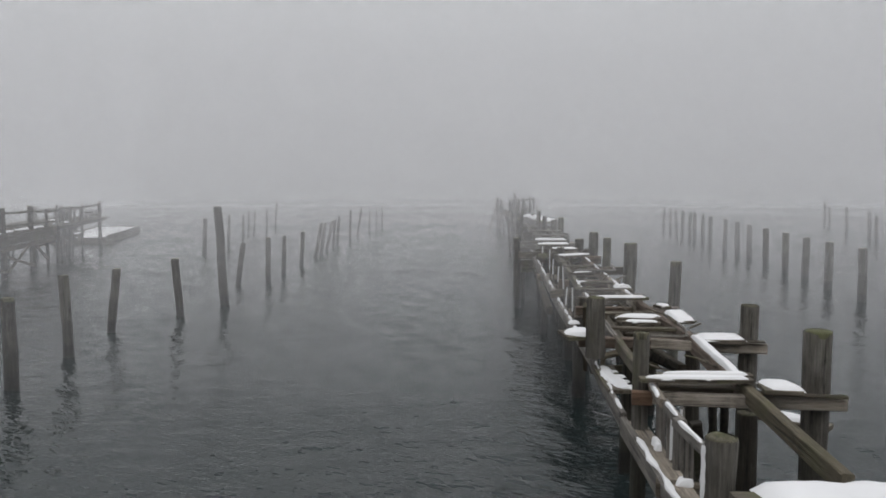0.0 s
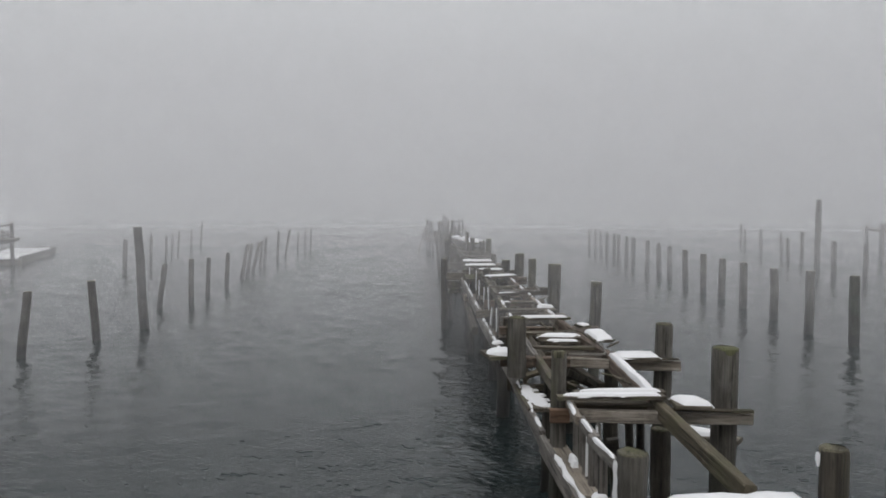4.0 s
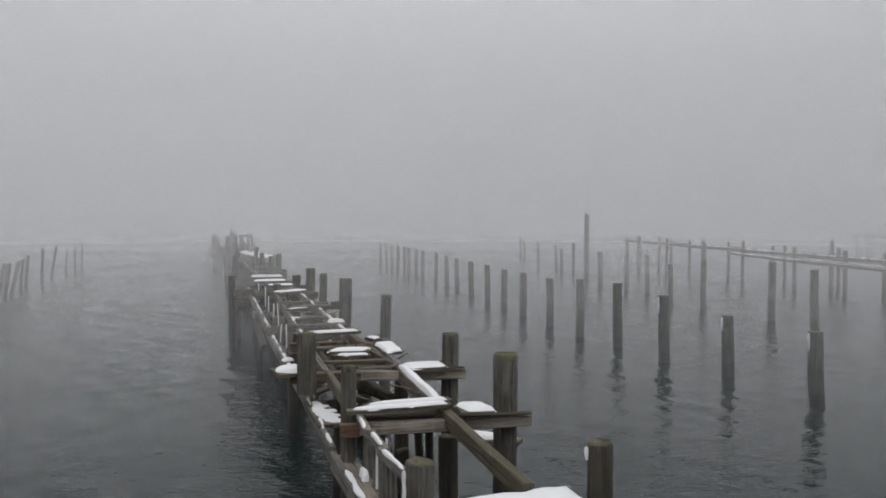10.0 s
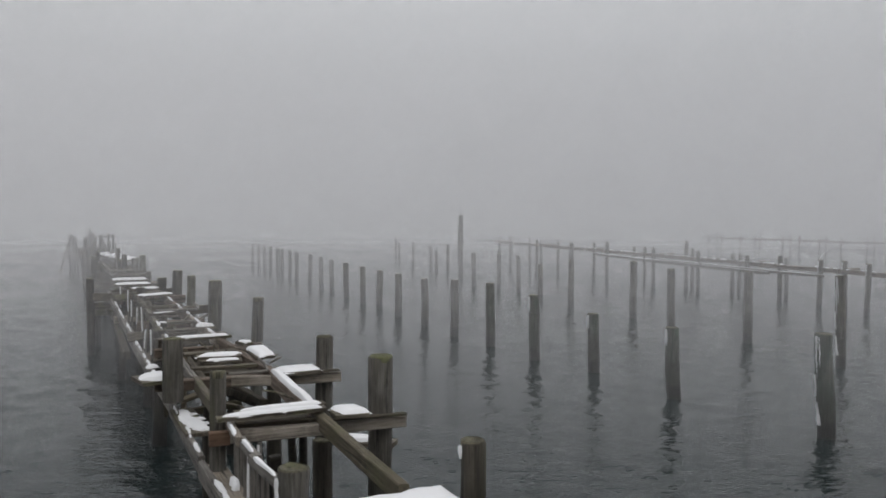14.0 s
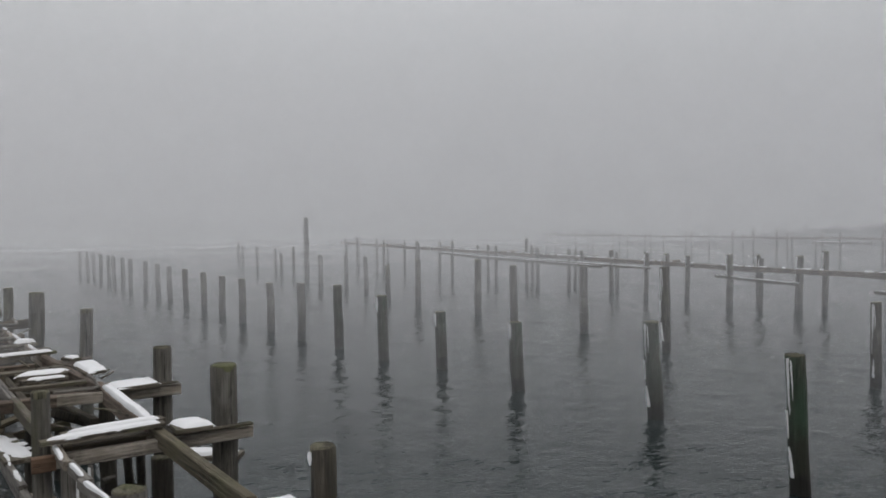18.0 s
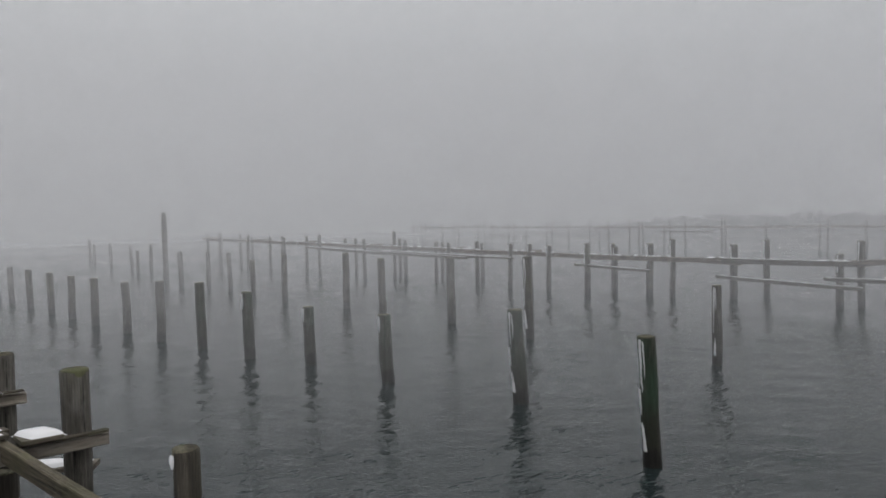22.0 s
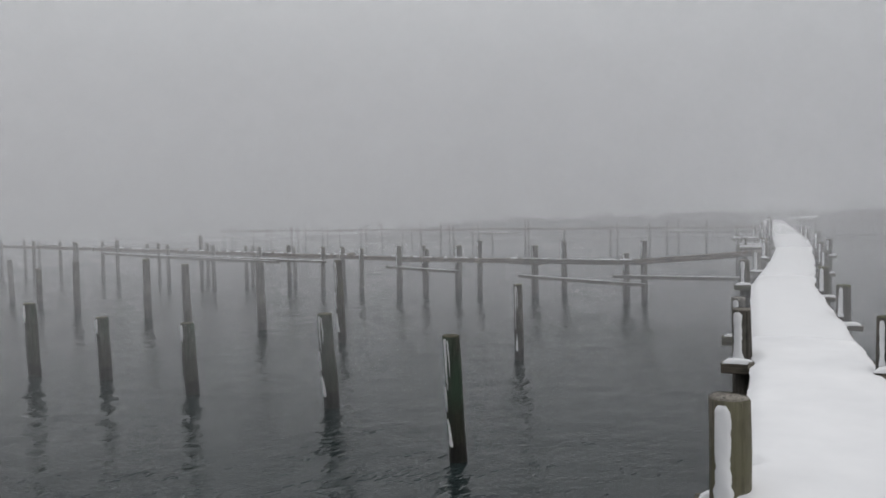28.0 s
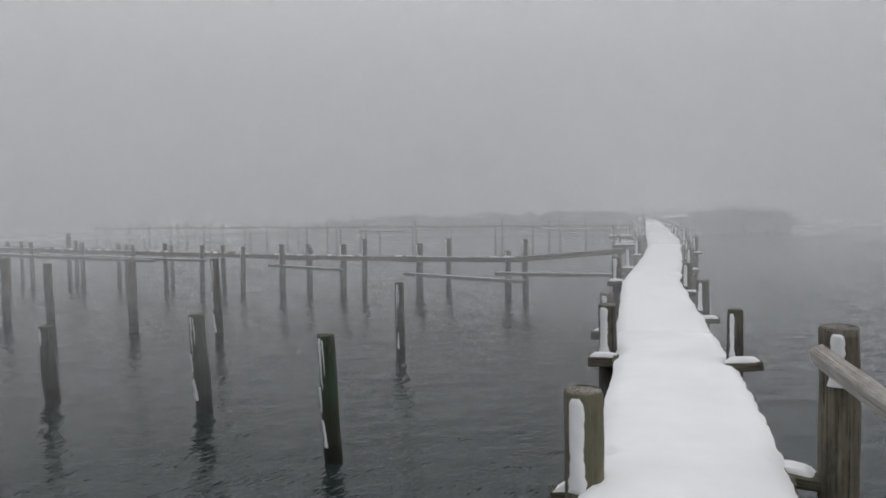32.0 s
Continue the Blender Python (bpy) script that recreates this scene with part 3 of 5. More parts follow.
ROW_FAR_LEFT = [(-10.37, 33.4, 1.4, 0.19, 0.06), (-9.9, 35.5, 1.46, 0.14, 0.06), (-10.44, 40.2, 1.27, 0.13, 0.03), (-10.95, 43.3, 1.36, 0.13, 0.09), (-10.96, 44.7, 1.38, 0.13, 0.09), (-11.12, 48.6, 1.35, 0.14, 0.02), (-11.43, 52.5, 1.84, 0.15, 0.18)]
for x, y, top, dia, lean in ROW_FAR_LEFT:
    pile("mooring_pile", x, y, top, dia, None, (lean, 0.02), M_PILE, 0, label="thin timber pile in fog, leaning", group="piles of the far western row")
ROW_RIGHT = [
    (13.35, 46.6, 1.50, 0.18), (13.33, 45.2, 1.50, 0.18), (13.2, 43.6, 1.47, 0.18), (13.07, 42.1, 1.46, 0.19), (12.98, 40.5, 1.44, 0.19), (12.78, 39.1, 1.43, 0.19),
    (12.72, 37.7, 1.41, 0.19), (12.5, 36.0, 1.40, 0.2), (12.2, 33.3, 1.40, 0.2), (12.1, 31.6, 1.35, 0.2), (11.87, 29.8, 1.32, 0.2), (11.6, 27.6, 1.30, 0.2),
    (11.15, 25.0, 1.31, 0.2), (11.0, 23.3, 1.27, 0.21), (10.62, 21.1, 1.31, 0.21), (10.35, 18.9, 1.31, 0.21), (10.08, 16.85, 1.43, 0.21), (10.06, 15.12, 1.47, 0.21),
]
ROW_GREEN = [(9.92, 13.2, 1.36, 0.22), (10.18, 11.6, 1.12, 0.22), (9.8, 9.15, 1.17, 0.22), (9.85, 6.45, 1.41, 0.23), (8.25, 3.62, 1.46, 0.205)]
for k, (x, y, top, dia) in enumerate(ROW_RIGHT):
    pile("mooring_pile", x, y, top, dia, None, (RNG.uniform(-0.05, 0.01), RNG.uniform(-0.03, 0.03)), RNG.choice((M_PILE, M_PILE, M_PILE_GREEN)), 0.0, label="weathered timber pile with a dark wet foot", group="piles of the eastern row")
for k, (x, y, top, dia) in enumerate(ROW_GREEN):
    pile("mooring_pile", x, y, top, dia, None, (-0.02, 0.06 if k > 1 else 0.03), M_PILE_GREEN, 0.72 if k > 2 else 0.25, 168, label="timber pile stained green with algae, snow frozen to one side", group="piles of the eastern row")
ROW_SECOND = [
    (26.1, 52.7, 1.7, 0.2), (25.2, 50.3, 1.41, 0.2), (23.0, 43.9, 1.6, 0.2), (22.1, 39.9, 1.5, 0.19), (21.8, 38.7, 1.29, 0.19), (22.2, 38.1, 1.62, 0.19),
    (20.44, 33.8, 3.25, 0.25), (19.02, 30.2, 1.5, 0.22), (18.9, 27.95, 1.55, 0.19), (18.64, 26.1, 1.54, 0.19), (17.8, 23.5, 1.33, 0.19), (17.15, 20.9, 1.62, 0.2),
    (17.0, 17.7, 1.73, 0.21), (14.5, 13.72, 1.78, 0.185), (15.9, 12.6, 1.74, 0.22), (15.07, 9.63, 1.86, 0.185), (14.28, 5.04, 1.46, 0.175),
]
for k, (x, y, top, dia) in enumerate(ROW_SECOND):
    pile("mooring_pile", x, y, top, dia, None, (RNG.uniform(-0.05, 0.02), RNG.uniform(-0.02, 0.05)), M_PILE, 0.75 if k > 14 else 0, 168, label="tall thin timber pile rising high over its row" if top > 3 else "weathered timber pile in open water", group="piles of the second eastern row")


# ---- finger piers ----
def finger_pier(name, label, posts, beams, group=""):
    """posts: (x, y, top, diameter, snow); beams: (a, b, width, depth, snow)."""
    root = new(name)
    tagged(root, label, "pier", group)
    for x, y, top, dia, snow in posts:
        pile("post", x, y, top, dia, root, (RNG.uniform(-0.03, 0.02), RNG.uniform(-0.04, 0.02)), M_PILE, snow, 150)
    for a, b, w, h, snow in beams:
        timber("beam", a, b, w, h, M_BEAM_DARK if snow else M_BEAM_BROWN, root)
        if snow:
            snow_slab("snow_strip", (a[0], a[1], a[2] + 0.002), (b[0], b[1], b[2] + 0.002), w * 0.3, snow * 0.3, 0.022, root)
    return root


POSTS_A = []
for x, y, top, dia in [(24.0, 13.0, 1.75, 0.21), (25.0, 12.5, 1.72, 0.17), (24.5, 10.95, 1.74, 0.23), (24.4, 10.1, 1.9, 0.18), (24.75, 8.25, 1.72, 0.23), (26.0, 7.6, 1.82, 0.19), (23.6, 4.95, 1.53, 0.21), (24.4, 4.56, 1.87, 0.2)]:
    POSTS_A.append((x, y, top, dia, 0.4))
for k, y in enumerate((12.06, 14.75, 15.75, 16.6, 18.5, 19.9, 20.9, 22.6, 23.6, 25.5, 27.25, 29.1, 30.6, 32.3, 34.1, 36.1, 37.3, 39.2, 41.3)):
    x = 23.95 + 0.125 * (y - 12) + (0 if k % 2 else 0.25)
    rise = 0.0135 * (y - 12)
    POSTS_A.append((x, y, 1.58 + rise + RNG.uniform(-0.02, 0.1) + (0.35 if k == 8 else 0), 0.17, 0.25 if y < 17 else 0))
    if k % 2 == 0 and y > 18:
        POSTS_A.append((x + 1.25, y + RNG.uniform(0.2, 0.8), 1.55 + rise + RNG.uniform(-0.05, 0.12), 0.16, 0))


def fa(y, off=0.0, z=None):
    return (23.95 + 0.125 * (y - 12) + off, y, 1.38 + 0.0135 * max(0, y - 12) if z is None else z)


BEAMS_A = [(fa(y0, 0.13), fa(y1, 0.13), 0.09, 0.15, s) for y0, y1, s in
           [(41.6, 36, 0), (36, 30.5, 0), (30.5, 25.4, 0), (25.4, 20.8, 0), (20.8, 15.7, 0), (15.7, 12.0, 0), (12.0, 8.2, 0), (8.2, 4.4, 0.012)]]
BEAMS_A += [(fa(4.6, 0.13, 1.4), fa(1.15, 0.13, 1.7), 0.09, 0.16, 0), (fa(9.4, 0.2, 1.36), fa(7.6, 0.2, 1.28), 0.07, 0.12, 0), (fa(5.6, 0.2, 1.34), fa(4.2, 0.2, 1.36), 0.07, 0.12, 0), (fa(13.6, 0.2, 1.34), fa(11.8, 0.2, 1.32), 0.07, 0.12, 0)]
BEAMS_A += [(fa(30, -0.15, 1.42), fa(18.6, -0.2, 1.17), 0.07, 0.1, 0.02), (fa(25, -0.1, 1.36), fa(16.3, -0.1, 1.2), 0.07, 0.08, 0.02), (fa(13.5, -0.15, 1.07), fa(10.5, -0.15, 0.96), 0.07, 0.09, 0.03), (fa(8.3, -0.15, 0.88), fa(4.2, -0.15, 0.71), 0.07, 0.1, 0.025), (fa(5.2, -0.15, 0.94), fa(1.2, -0.15, 0.97), 0.07, 0.1, 0.03)]
BEAMS_A += [(fa(y, -0.15), fa(y + 0.3, 1.5), 0.08, 0.14, 0) for y in (15.8, 20, 25.5, 31, 36, 41.2)]
near_finger = finger_pier("finger_pier", "decayed timber finger pier of thin posts and snow-dusted beams", POSTS_A, BEAMS_A, "finger piers")
for x, y, top, dia, snow in POSTS_A:
    if y < 34:
        z = fa(y)[2]
        for dy in (RNG.uniform(-0.35, -0.2), RNG.uniform(0.1, 0.2)):
            ya, yb = y + dy, y + dy + RNG.uniform(0.15, 0.4)
            snow_slab("snow_clump", fa(ya, 0.13, fa(ya)[2] + 0.003), fa(yb, 0.13, fa(yb)[2] + 0.003), 0.07, RNG.uniform(0.012, 0.03), 0.012, near_finger, "", "", (0.5, 0.5))

POSTS_B, BEAMS_B = [], []
for k, y in enumerate((5.6, 8.0, 9.1, 11.7, 15.0, 18.0, 20.7, 22.4, 24.1, 25.3, 27.2, 29.0, 31.1, 33.4, 35.7, 37.8, 39.8, 41.6, 44.2, 46.6, 49.2, 51.0)):
    POSTS_B.append((48 + 0.2 * y, y, 1.95 + RNG.uniform(-0.05, 0.3), 0.18, 0))
    if k % 2:
        POSTS_B.append((49.5 + 0.2 * y, y + RNG.uniform(-0.5, 0.5), 1.9 + RNG.uniform(-0.05, 0.35), 0.17, 0))
for y0, y1 in ((51.4, 41.5), (41.5, 31), (31, 20.5), (20.5, 11), (11, 2.6)):
    BEAMS_B.append(((47.9 + 0.2 * y0, y0, 1.74), (47.9 + 0.2 * y1, y1, 1.74), 0.1, 0.14, 0))
BEAMS_B += [((52.4, 22.6, 1.42), (51.7, 18.6, 1.42), 0.09, 0.14, 0.04), ((49.0, 8.2, 1.5), (48.4, 2.6, 1.5), 0.09, 0.14, 0.03)]
finger_pier("finger_pier", "long timber finger pier of thin posts, dim in fog", POSTS_B, BEAMS_B, "finger piers")


POSTS_C = [(78 + RNG.uniform(-0.2, 0.2), y, 2.3 + RNG.uniform(-0.1, 0.2), 0.2, 0) for y in (12.5, 11.4, 10.6, 9.2, 8.3, 7.1, 6.0, 5.4)]
BEAMS_C = [((77.9, 12.6, 2.42), (77.9, 9.0, 2.36), 0.3, 0.25, 0.16), ((77.9, 9.0, 2.36), (77.9, 5.4, 2.3), 0.3, 0.25, 0.16), ((78.1, 12.6, 1.5), (78.1, 5.4, 1.5), 0.2, 0.5, 0)]
finger_pier("finger_pier", "raised timber landing with snow on its rail, dim in fog", POSTS_C, BEAMS_C, "finger piers")

# ---- jetty with snow ----
DECK = 1.36
JX = [-7.0, 4.3, 7.2, 11.0, 16.8, 25.0, 31.5, 50.0, 68.0]
JY = [-0.48, -0.27, -0.2, 0.05, 0.40, 0.38, 0.50, 1.45, 2.85]


def jetty_mid(x):
    return float(np.interp(x, JX, JY))


def deck_rise(x):
    """The far end of the jetty climbs a little."""
    f = min(1.0, max(0.0, (x - 44) / 24))
    return 0.3 * f * f * (3 - 2 * f)


def jetty_snow(name, x0, x1, step, half, label):
    bm = bmesh.new()
    cols = 17
    grid = []
    n = int((x1 - x0) / step)
    for k in range(n + 1):
        x = x0 + (x1 - x0) * k / n
        c = jetty_mid(x)
        el = half + 0.035 * noise.noise((x * 0.8, 4, 0)) + 0.012 * noise.noise((x * 5, 8, 0))
        er = half + 0.04 * noise.noise((x * 0.9, 14, 0)) + 0.022 * noise.noise((x * 4.3, 18, 0)) + 0.012 * noise.noise((x * 11, 18, 0))
        er += 0.3 * min(1.0, max(0.0, (x - 29) / 10))
        notch = 0.13 * math.exp(-((x - 5.15) / 0.10) ** 2) + 0.06 * math.exp(-((x - 8.6) / 0.2) ** 2)
        row = []
        for j in range(cols):
            q = j / (cols - 1) * 2 - 1
            u = q * (er if q < 0 else el - notch)
            z = DECK - 0.05 + 0.055 * max(0, 1 - abs(q) ** 7) ** 0.7
            z += 0.012 * noise.noise((x * 1.2, u * 3, 0)) + 0.006 * noise.noise((x * 5, u * 6, 3))
            seam = (x + 0.25 * math.floor(x * 0.31)) % 1.62 - 0.8
            z -= 0.02 * math.exp(-(seam / 0.045) ** 2) * min(1.0, max(0.0, 0.35 + 0.9 * q + 0.6 * noise.noise((math.floor(x), 3, 7))))
            if abs(q) > 0.99:
                z = DECK - 0.075
            row.append(bm.verts.new((x, c + u, z + deck_rise(x))))
        grid.append(row)
    for k in range(n):
        for j in range(cols - 1):
            bm.faces.new((grid[k][j], grid[k + 1][j], grid[k + 1][j + 1], grid[k][j + 1]))
    bmesh.ops.recalc_face_normals(bm, faces=bm.faces)
    ob = part(name, bm, M_SNOW)
    return tagged(ob, label, "snow", kind="stuff")


jetty_snow("snow_cover", -7, 68, 0.07, 0.585, "smooth white snow covering the whole jetty deck")

jetty = new("jetty")
tagged(jetty, "narrow timber jetty buried under fresh snow, winding off into fog", "jetty", kind="structure")
for side in (-0.5, 0.5):
    for x0, x1 in zip(JX[1:], JX[2:]):
        timber("stringer", (x0, jetty_mid(x0) + side, DECK - 0.14 + deck_rise(x0)), (x1, jetty_mid(x1) + side, DECK - 0.14 + deck_rise(x1)), 0.1, 0.2, M_BEAM_DARK, jetty)
    timber("stringer", (-7, jetty_mid(-7) + side, DECK - 0.14), (4.3, jetty_mid(4.3) + side, DECK - 0.14), 0.1, 0.2, M_BEAM_DARK, jetty)
BENTS = [(4.62, 0.3, 1.84, 0.222), (8.9, 0.56, 1.79, 0.2), (10.6, 0.72, 1.72, 0.17), (17.5, 1.15, 1.75, 0.2), (21.1, 1.12, 1.75, 0.2), (26.5, 1.2, 1.75, 0.2), (33.2, 1.5, 1.78, 0.2), (39.0, 1.9, 1.78, 0.2), (46, 2.1, 1.78, 0.2), (56, 2.9, 1.78, 0.2)]
for x, y, top, dia in BENTS:
    pile("post", x, y, top, dia, jetty, (0, 0.01), M_PILE_OLIVE if x < 5 else M_PILE, 0.3, 166 if x < 5 else 158, 29, cap=M_CAP_GREY)
    front = x + 0.05 if x < 5 else x - dia / 2 - 0.055
    timber("ledge", (front, y + 0.2, DECK - 0.1), (front, jetty_mid(x) - 0.2, DECK - 0.1), 0.11, 0.12, M_PLANK, jetty)
    snow_slab("ledge_snow", (front, y + 0.19, DECK - 0.1), (front, y - 0.15, DECK - 0.1), 0.1, 0.034, 0.012, jetty)
BENTS_RIGHT = [(8.3, -0.71, 1.83, 0.155), (12.2, -0.50, 1.75, 0.19), (15.7, -0.30, 1.75, 0.19), (21.0, -0.40, 1.75, 0.2), (28.0, -0.62, 1.75, 0.2), (35, -0.35, 1.78, 0.2), (43.0, 0.3, 1.78, 0.2), (52, 0.8, 1.78, 0.2)]
for x, y, top, dia in BENTS_RIGHT:
    pile("post", x, y, top, dia, jetty, (0, -0.01), M_PILE, 0.24, 155, 22)
    lift = 0.15 if x < 9 else 0.0
    timber("ledge", (x - 0.2, jetty_mid(x) - 0.2, DECK - 0.1 + lift * 0.4), (x - 0.2, y - 0.24, DECK - 0.12 + lift), 0.12, 0.08, M_PLANK, jetty)
    snow_slab("ledge_snow", (x - 0.2, y + 0.1, DECK - 0.118 + lift * 0.88), (x - 0.2, y - 0.23, DECK - 0.118 + lift), 0.1, 0.035, 0.01, jetty)
for x, y, top in ((36.5, jetty_mid(36.5) + 0.72, 2.2), (40.5, jetty_mid(40.5) + 0.72, 2.32), (43.5, jetty_mid(43.5) + 0.75, 2.28), (24.5, jetty_mid(24.5) - 0.75, 1.8), (31.5, jetty_mid(31.5) - 0.8, 1.85), (38.5, jetty_mid(38.5) - 0.8, 1.85), (46.5, jetty_mid(46.5) - 0.8, 1.9)):
    pile("post", x, y, top, 0.17, jetty, (0, 0.01), M_PILE, 0.3, 158, 25)
# short cross planks under the snow whose ends show at the edge
for k in range(72):
    x = 3.2 + k * 0.21
    c = jetty_mid(x)
    timber("plank", (x, c - 0.56 - RNG.uniform(0, 0.05), DECK - 0.085), (x, c + 0.55 + RNG.uniform(0, 0.05), DECK - 0.085), 0.185, 0.045, M_PLANK, jetty)
timber("ledge", (5.35, -0.6, DECK - 0.1), (5.3, -1.02, DECK - 0.12), 0.2, 0.07, M_PLANK, jetty)
snow_slab("ledge_snow", (5.37, -0.78, DECK - 0.1), (5.3, -1.0, DECK - 0.118), 0.15, 0.03, 0.04, jetty)
timber("ledge", (4.75, -0.6, DECK - 0.12), (4.7, -0.98, DECK - 0.16), 0.16, 0.06, M_PLANK, jetty)
snow_slab("ledge_snow", (4.77, -0.78, DECK - 0.12), (4.7, -0.96, DECK - 0.158), 0.11, 0.025, 0.04, jetty)
# mooring frames beside the jetty and a raised gangway at its far bend
for x, y0, y1, z, h in ((33.0, 2.55, 1.9, 1.63, 2.0), (27.4, 1.85, 1.25, 1.55, 1.85), (30.2, 2.1, 1.5, 1.5, 1.75)):
    low_rail = new("low_railing")
    tagged(low_rail, "low timber railing with snow on its crossbar beside the jetty", "railing", "low railings beside the jetty")
    for y in (y0, y1):
        pile("post", x, y, h + RNG.uniform(-0.05, 0.05), 0.13, low_rail, (0, 0.01), M_PILE, 0.3, 158, 25)
    timber("crossbar", (x - 0.1, y0 + 0.2, z), (x - 0.1, y1 - 0.15, z), 0.09, 0.12, M_PLANK, low_rail)
    snow_slab("snow_strip", (x - 0.1, y0 + 0.19, z), (x - 0.1, y1 - 0.14, z), 0.085, 0.05, 0.01, low_rail)
gangway = new("gangway")
tagged(gangway, "raised gangway under snow at the far bend of the jetty", "gangway")
timber("deck_board", (66, 1.6, 1.8), (66, -0.6, 1.92), 0.8, 0.3, M_BEAM_DARK, gangway)
snow_slab("snow_strip", (66, 1.58, 1.802), (66, -0.58, 1.922), 0.8, 0.1, 0.04, gangway)
for y in (1.5, 1.2, 0.8, 0.3, -0.1, -0.5):
    pile("post", 66.2 - 0.3 * RNG.random(), y, 1.6 if y < 0.7 else 2.2, 0.2, gangway, (0, 0), M_PILE_DARK, 0)
# railing beside the jetty
rail = new("railing")
tagged(rail, "thick grey railing post with a slanting handrail beside the jetty", "railing")
pile("post", 5.25, -1.11, 2.14, 0.235, rail, (0, 0), M_PILE_OLIVE, 0.15, 165, 21, cap=M_CAP_GREY)
pile("post", 3.2, -1.52, 1.74, 0.16, rail, (0, 0), M_PILE, 0.0)
timber("handrail", (5.12, -0.965, 2.06), (3.2, -1.5, 1.78), 0.09, 0.11, M_RAIL, rail, roll=18)

# ---- platform at the root of the broken pier ----
platform = new("platform")
tagged(platform, "small timber platform under thick snow at the pier root", "platform", kind="structure")
for k in range(21):
    timber("plank", (1.46, 0.45 + k * 0.165, DECK - 0.02), (2.34, 0.45 + k * 0.165, DECK - 0.02), 0.15, 0.05, M_PLANK, platform)
for x in (1.62, 2.12):
    timber("stringer", (x, 0.3, DECK - 0.08), (x, 3.83, DECK - 0.08), 0.12, 0.2, M_BEAM_DARK, platform)
snow_slab("snow_cover", (1.96, 0.3, DECK - 0.018), (1.97, 3.86, DECK - 0.018), 0.76, 0.06, 0.03, None, "thick smooth snow on the platform planks", "snow on the pier")
pile("mooring_pile", 2.47, 3.74, 1.63, 0.15, None, (0, 0), M_PILE_DARK, 0.055, 166, 12, label="dark split timber pile beside the platform")

# ---- broken pier ----
pier = new("broken_pier")
tagged(pier, "collapsed timber pier: bare piles, stringers and loose planks under snow", "pier")


def px(y, off):
    """x of the pier's long axis at y, off metres to its right."""
    return 1.9 + 0.105 * (y - 5) + off - (0.0009 * (y - 15) ** 2 if y > 15 else 0) * 0.2


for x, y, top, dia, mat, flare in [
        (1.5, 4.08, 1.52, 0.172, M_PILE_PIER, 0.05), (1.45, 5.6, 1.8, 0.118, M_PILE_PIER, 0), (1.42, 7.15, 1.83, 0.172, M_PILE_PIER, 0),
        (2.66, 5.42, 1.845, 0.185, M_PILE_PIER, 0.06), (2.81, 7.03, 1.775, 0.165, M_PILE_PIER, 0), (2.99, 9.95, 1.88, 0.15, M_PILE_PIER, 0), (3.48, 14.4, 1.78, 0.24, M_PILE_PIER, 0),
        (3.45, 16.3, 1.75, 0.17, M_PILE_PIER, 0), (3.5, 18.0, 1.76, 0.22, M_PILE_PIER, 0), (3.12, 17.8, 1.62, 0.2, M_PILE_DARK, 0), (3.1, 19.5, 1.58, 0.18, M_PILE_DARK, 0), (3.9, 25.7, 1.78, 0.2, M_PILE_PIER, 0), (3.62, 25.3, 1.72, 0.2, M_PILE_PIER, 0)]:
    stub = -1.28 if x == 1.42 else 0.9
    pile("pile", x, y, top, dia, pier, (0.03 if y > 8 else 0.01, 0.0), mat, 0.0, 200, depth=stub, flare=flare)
# left side, lower piles
for y in (10.4, 12.6, 14.3, 16.0, 17.6, 19.6, 21.8):
    x = px(y, -0.62)
    pile("pile", x, y, 1.42 + RNG.uniform(-0.1, 0.15), 0.15 + RNG.uniform(0, 0.06), pier, (RNG.uniform(-0.06, 0.06), 0), M_PILE_DARK, 0)
    if y > 14:
        pile("pile", x - RNG.uniform(0.1, 0.3), y + 0.6, 1.1 + RNG.uniform(-0.2, 0.2), 0.12, pier, (RNG.uniform(-0.08, 0.08), 0), M_PILE_DARK, 0)
# inner piles under the deck
for x, y, top in [(1.85, 7.6, 1.2), (2.55, 7.75, 1.2), (2.35, 5.75, 1.15), (2.6, 9.6, 1.2), (2.2, 11.8, 1.2), (2.9, 12.4, 1.2), (2.5, 14.9, 1.25), (2.6, 17.2, 1.3), (3.0, 21.0, 1.3), (2.3, 9.4, 1.1)]:
    pile("pile", x, y, top, 0.15, pier, (RNG.uniform(-0.04, 0.04), 0), M_PILE_DARK, 0)
# the far end: a tangle of taller posts
for k in range(26):
    y = 23 + 28 * (k / 25) ** 1.2
    x = 1.85 + 0.06 * (y - 18) + RNG.uniform(0.0, 1.35)
    pile("pile", x, y, 1.5 + RNG.uniform(-0.2, 0.45), 0.16, pier, (RNG.uniform(-0.15, 0.15), RNG.uniform(-0.1, 0.1)), M_PILE_DARK, 0)
for x, y, top, dia in ((1.76, 18.1, 1.63, 0.16), (2.0, 19.6, 1.15, 0.2), (3.4, 47.5, 2.06, 0.2), (3.55, 48.6, 1.95, 0.18), (4.15, 45.0, 2.38, 0.13), (4.45, 43.0, 2.1, 0.2), (4.75, 42.0, 2.2, 0.1), (4.95, 42.0, 2.15, 0.1)):
    pile("pile", x, y, top, dia, pier, (RNG.uniform(-0.04, 0.04), 0), M_PILE_DARK, 0)
for k in range(16):
    y = RNG.uniform(38, 49)
    x = 3.1 + RNG.uniform(0.0, 1.3) + 0.03 * (y - 40)
    pile("pile", x, y, RNG.uniform(1.5, 2.15), RNG.uniform(0.12, 0.2), pier, (RNG.uniform(-0.12, 0.12), 0), M_PILE_DARK, 0)
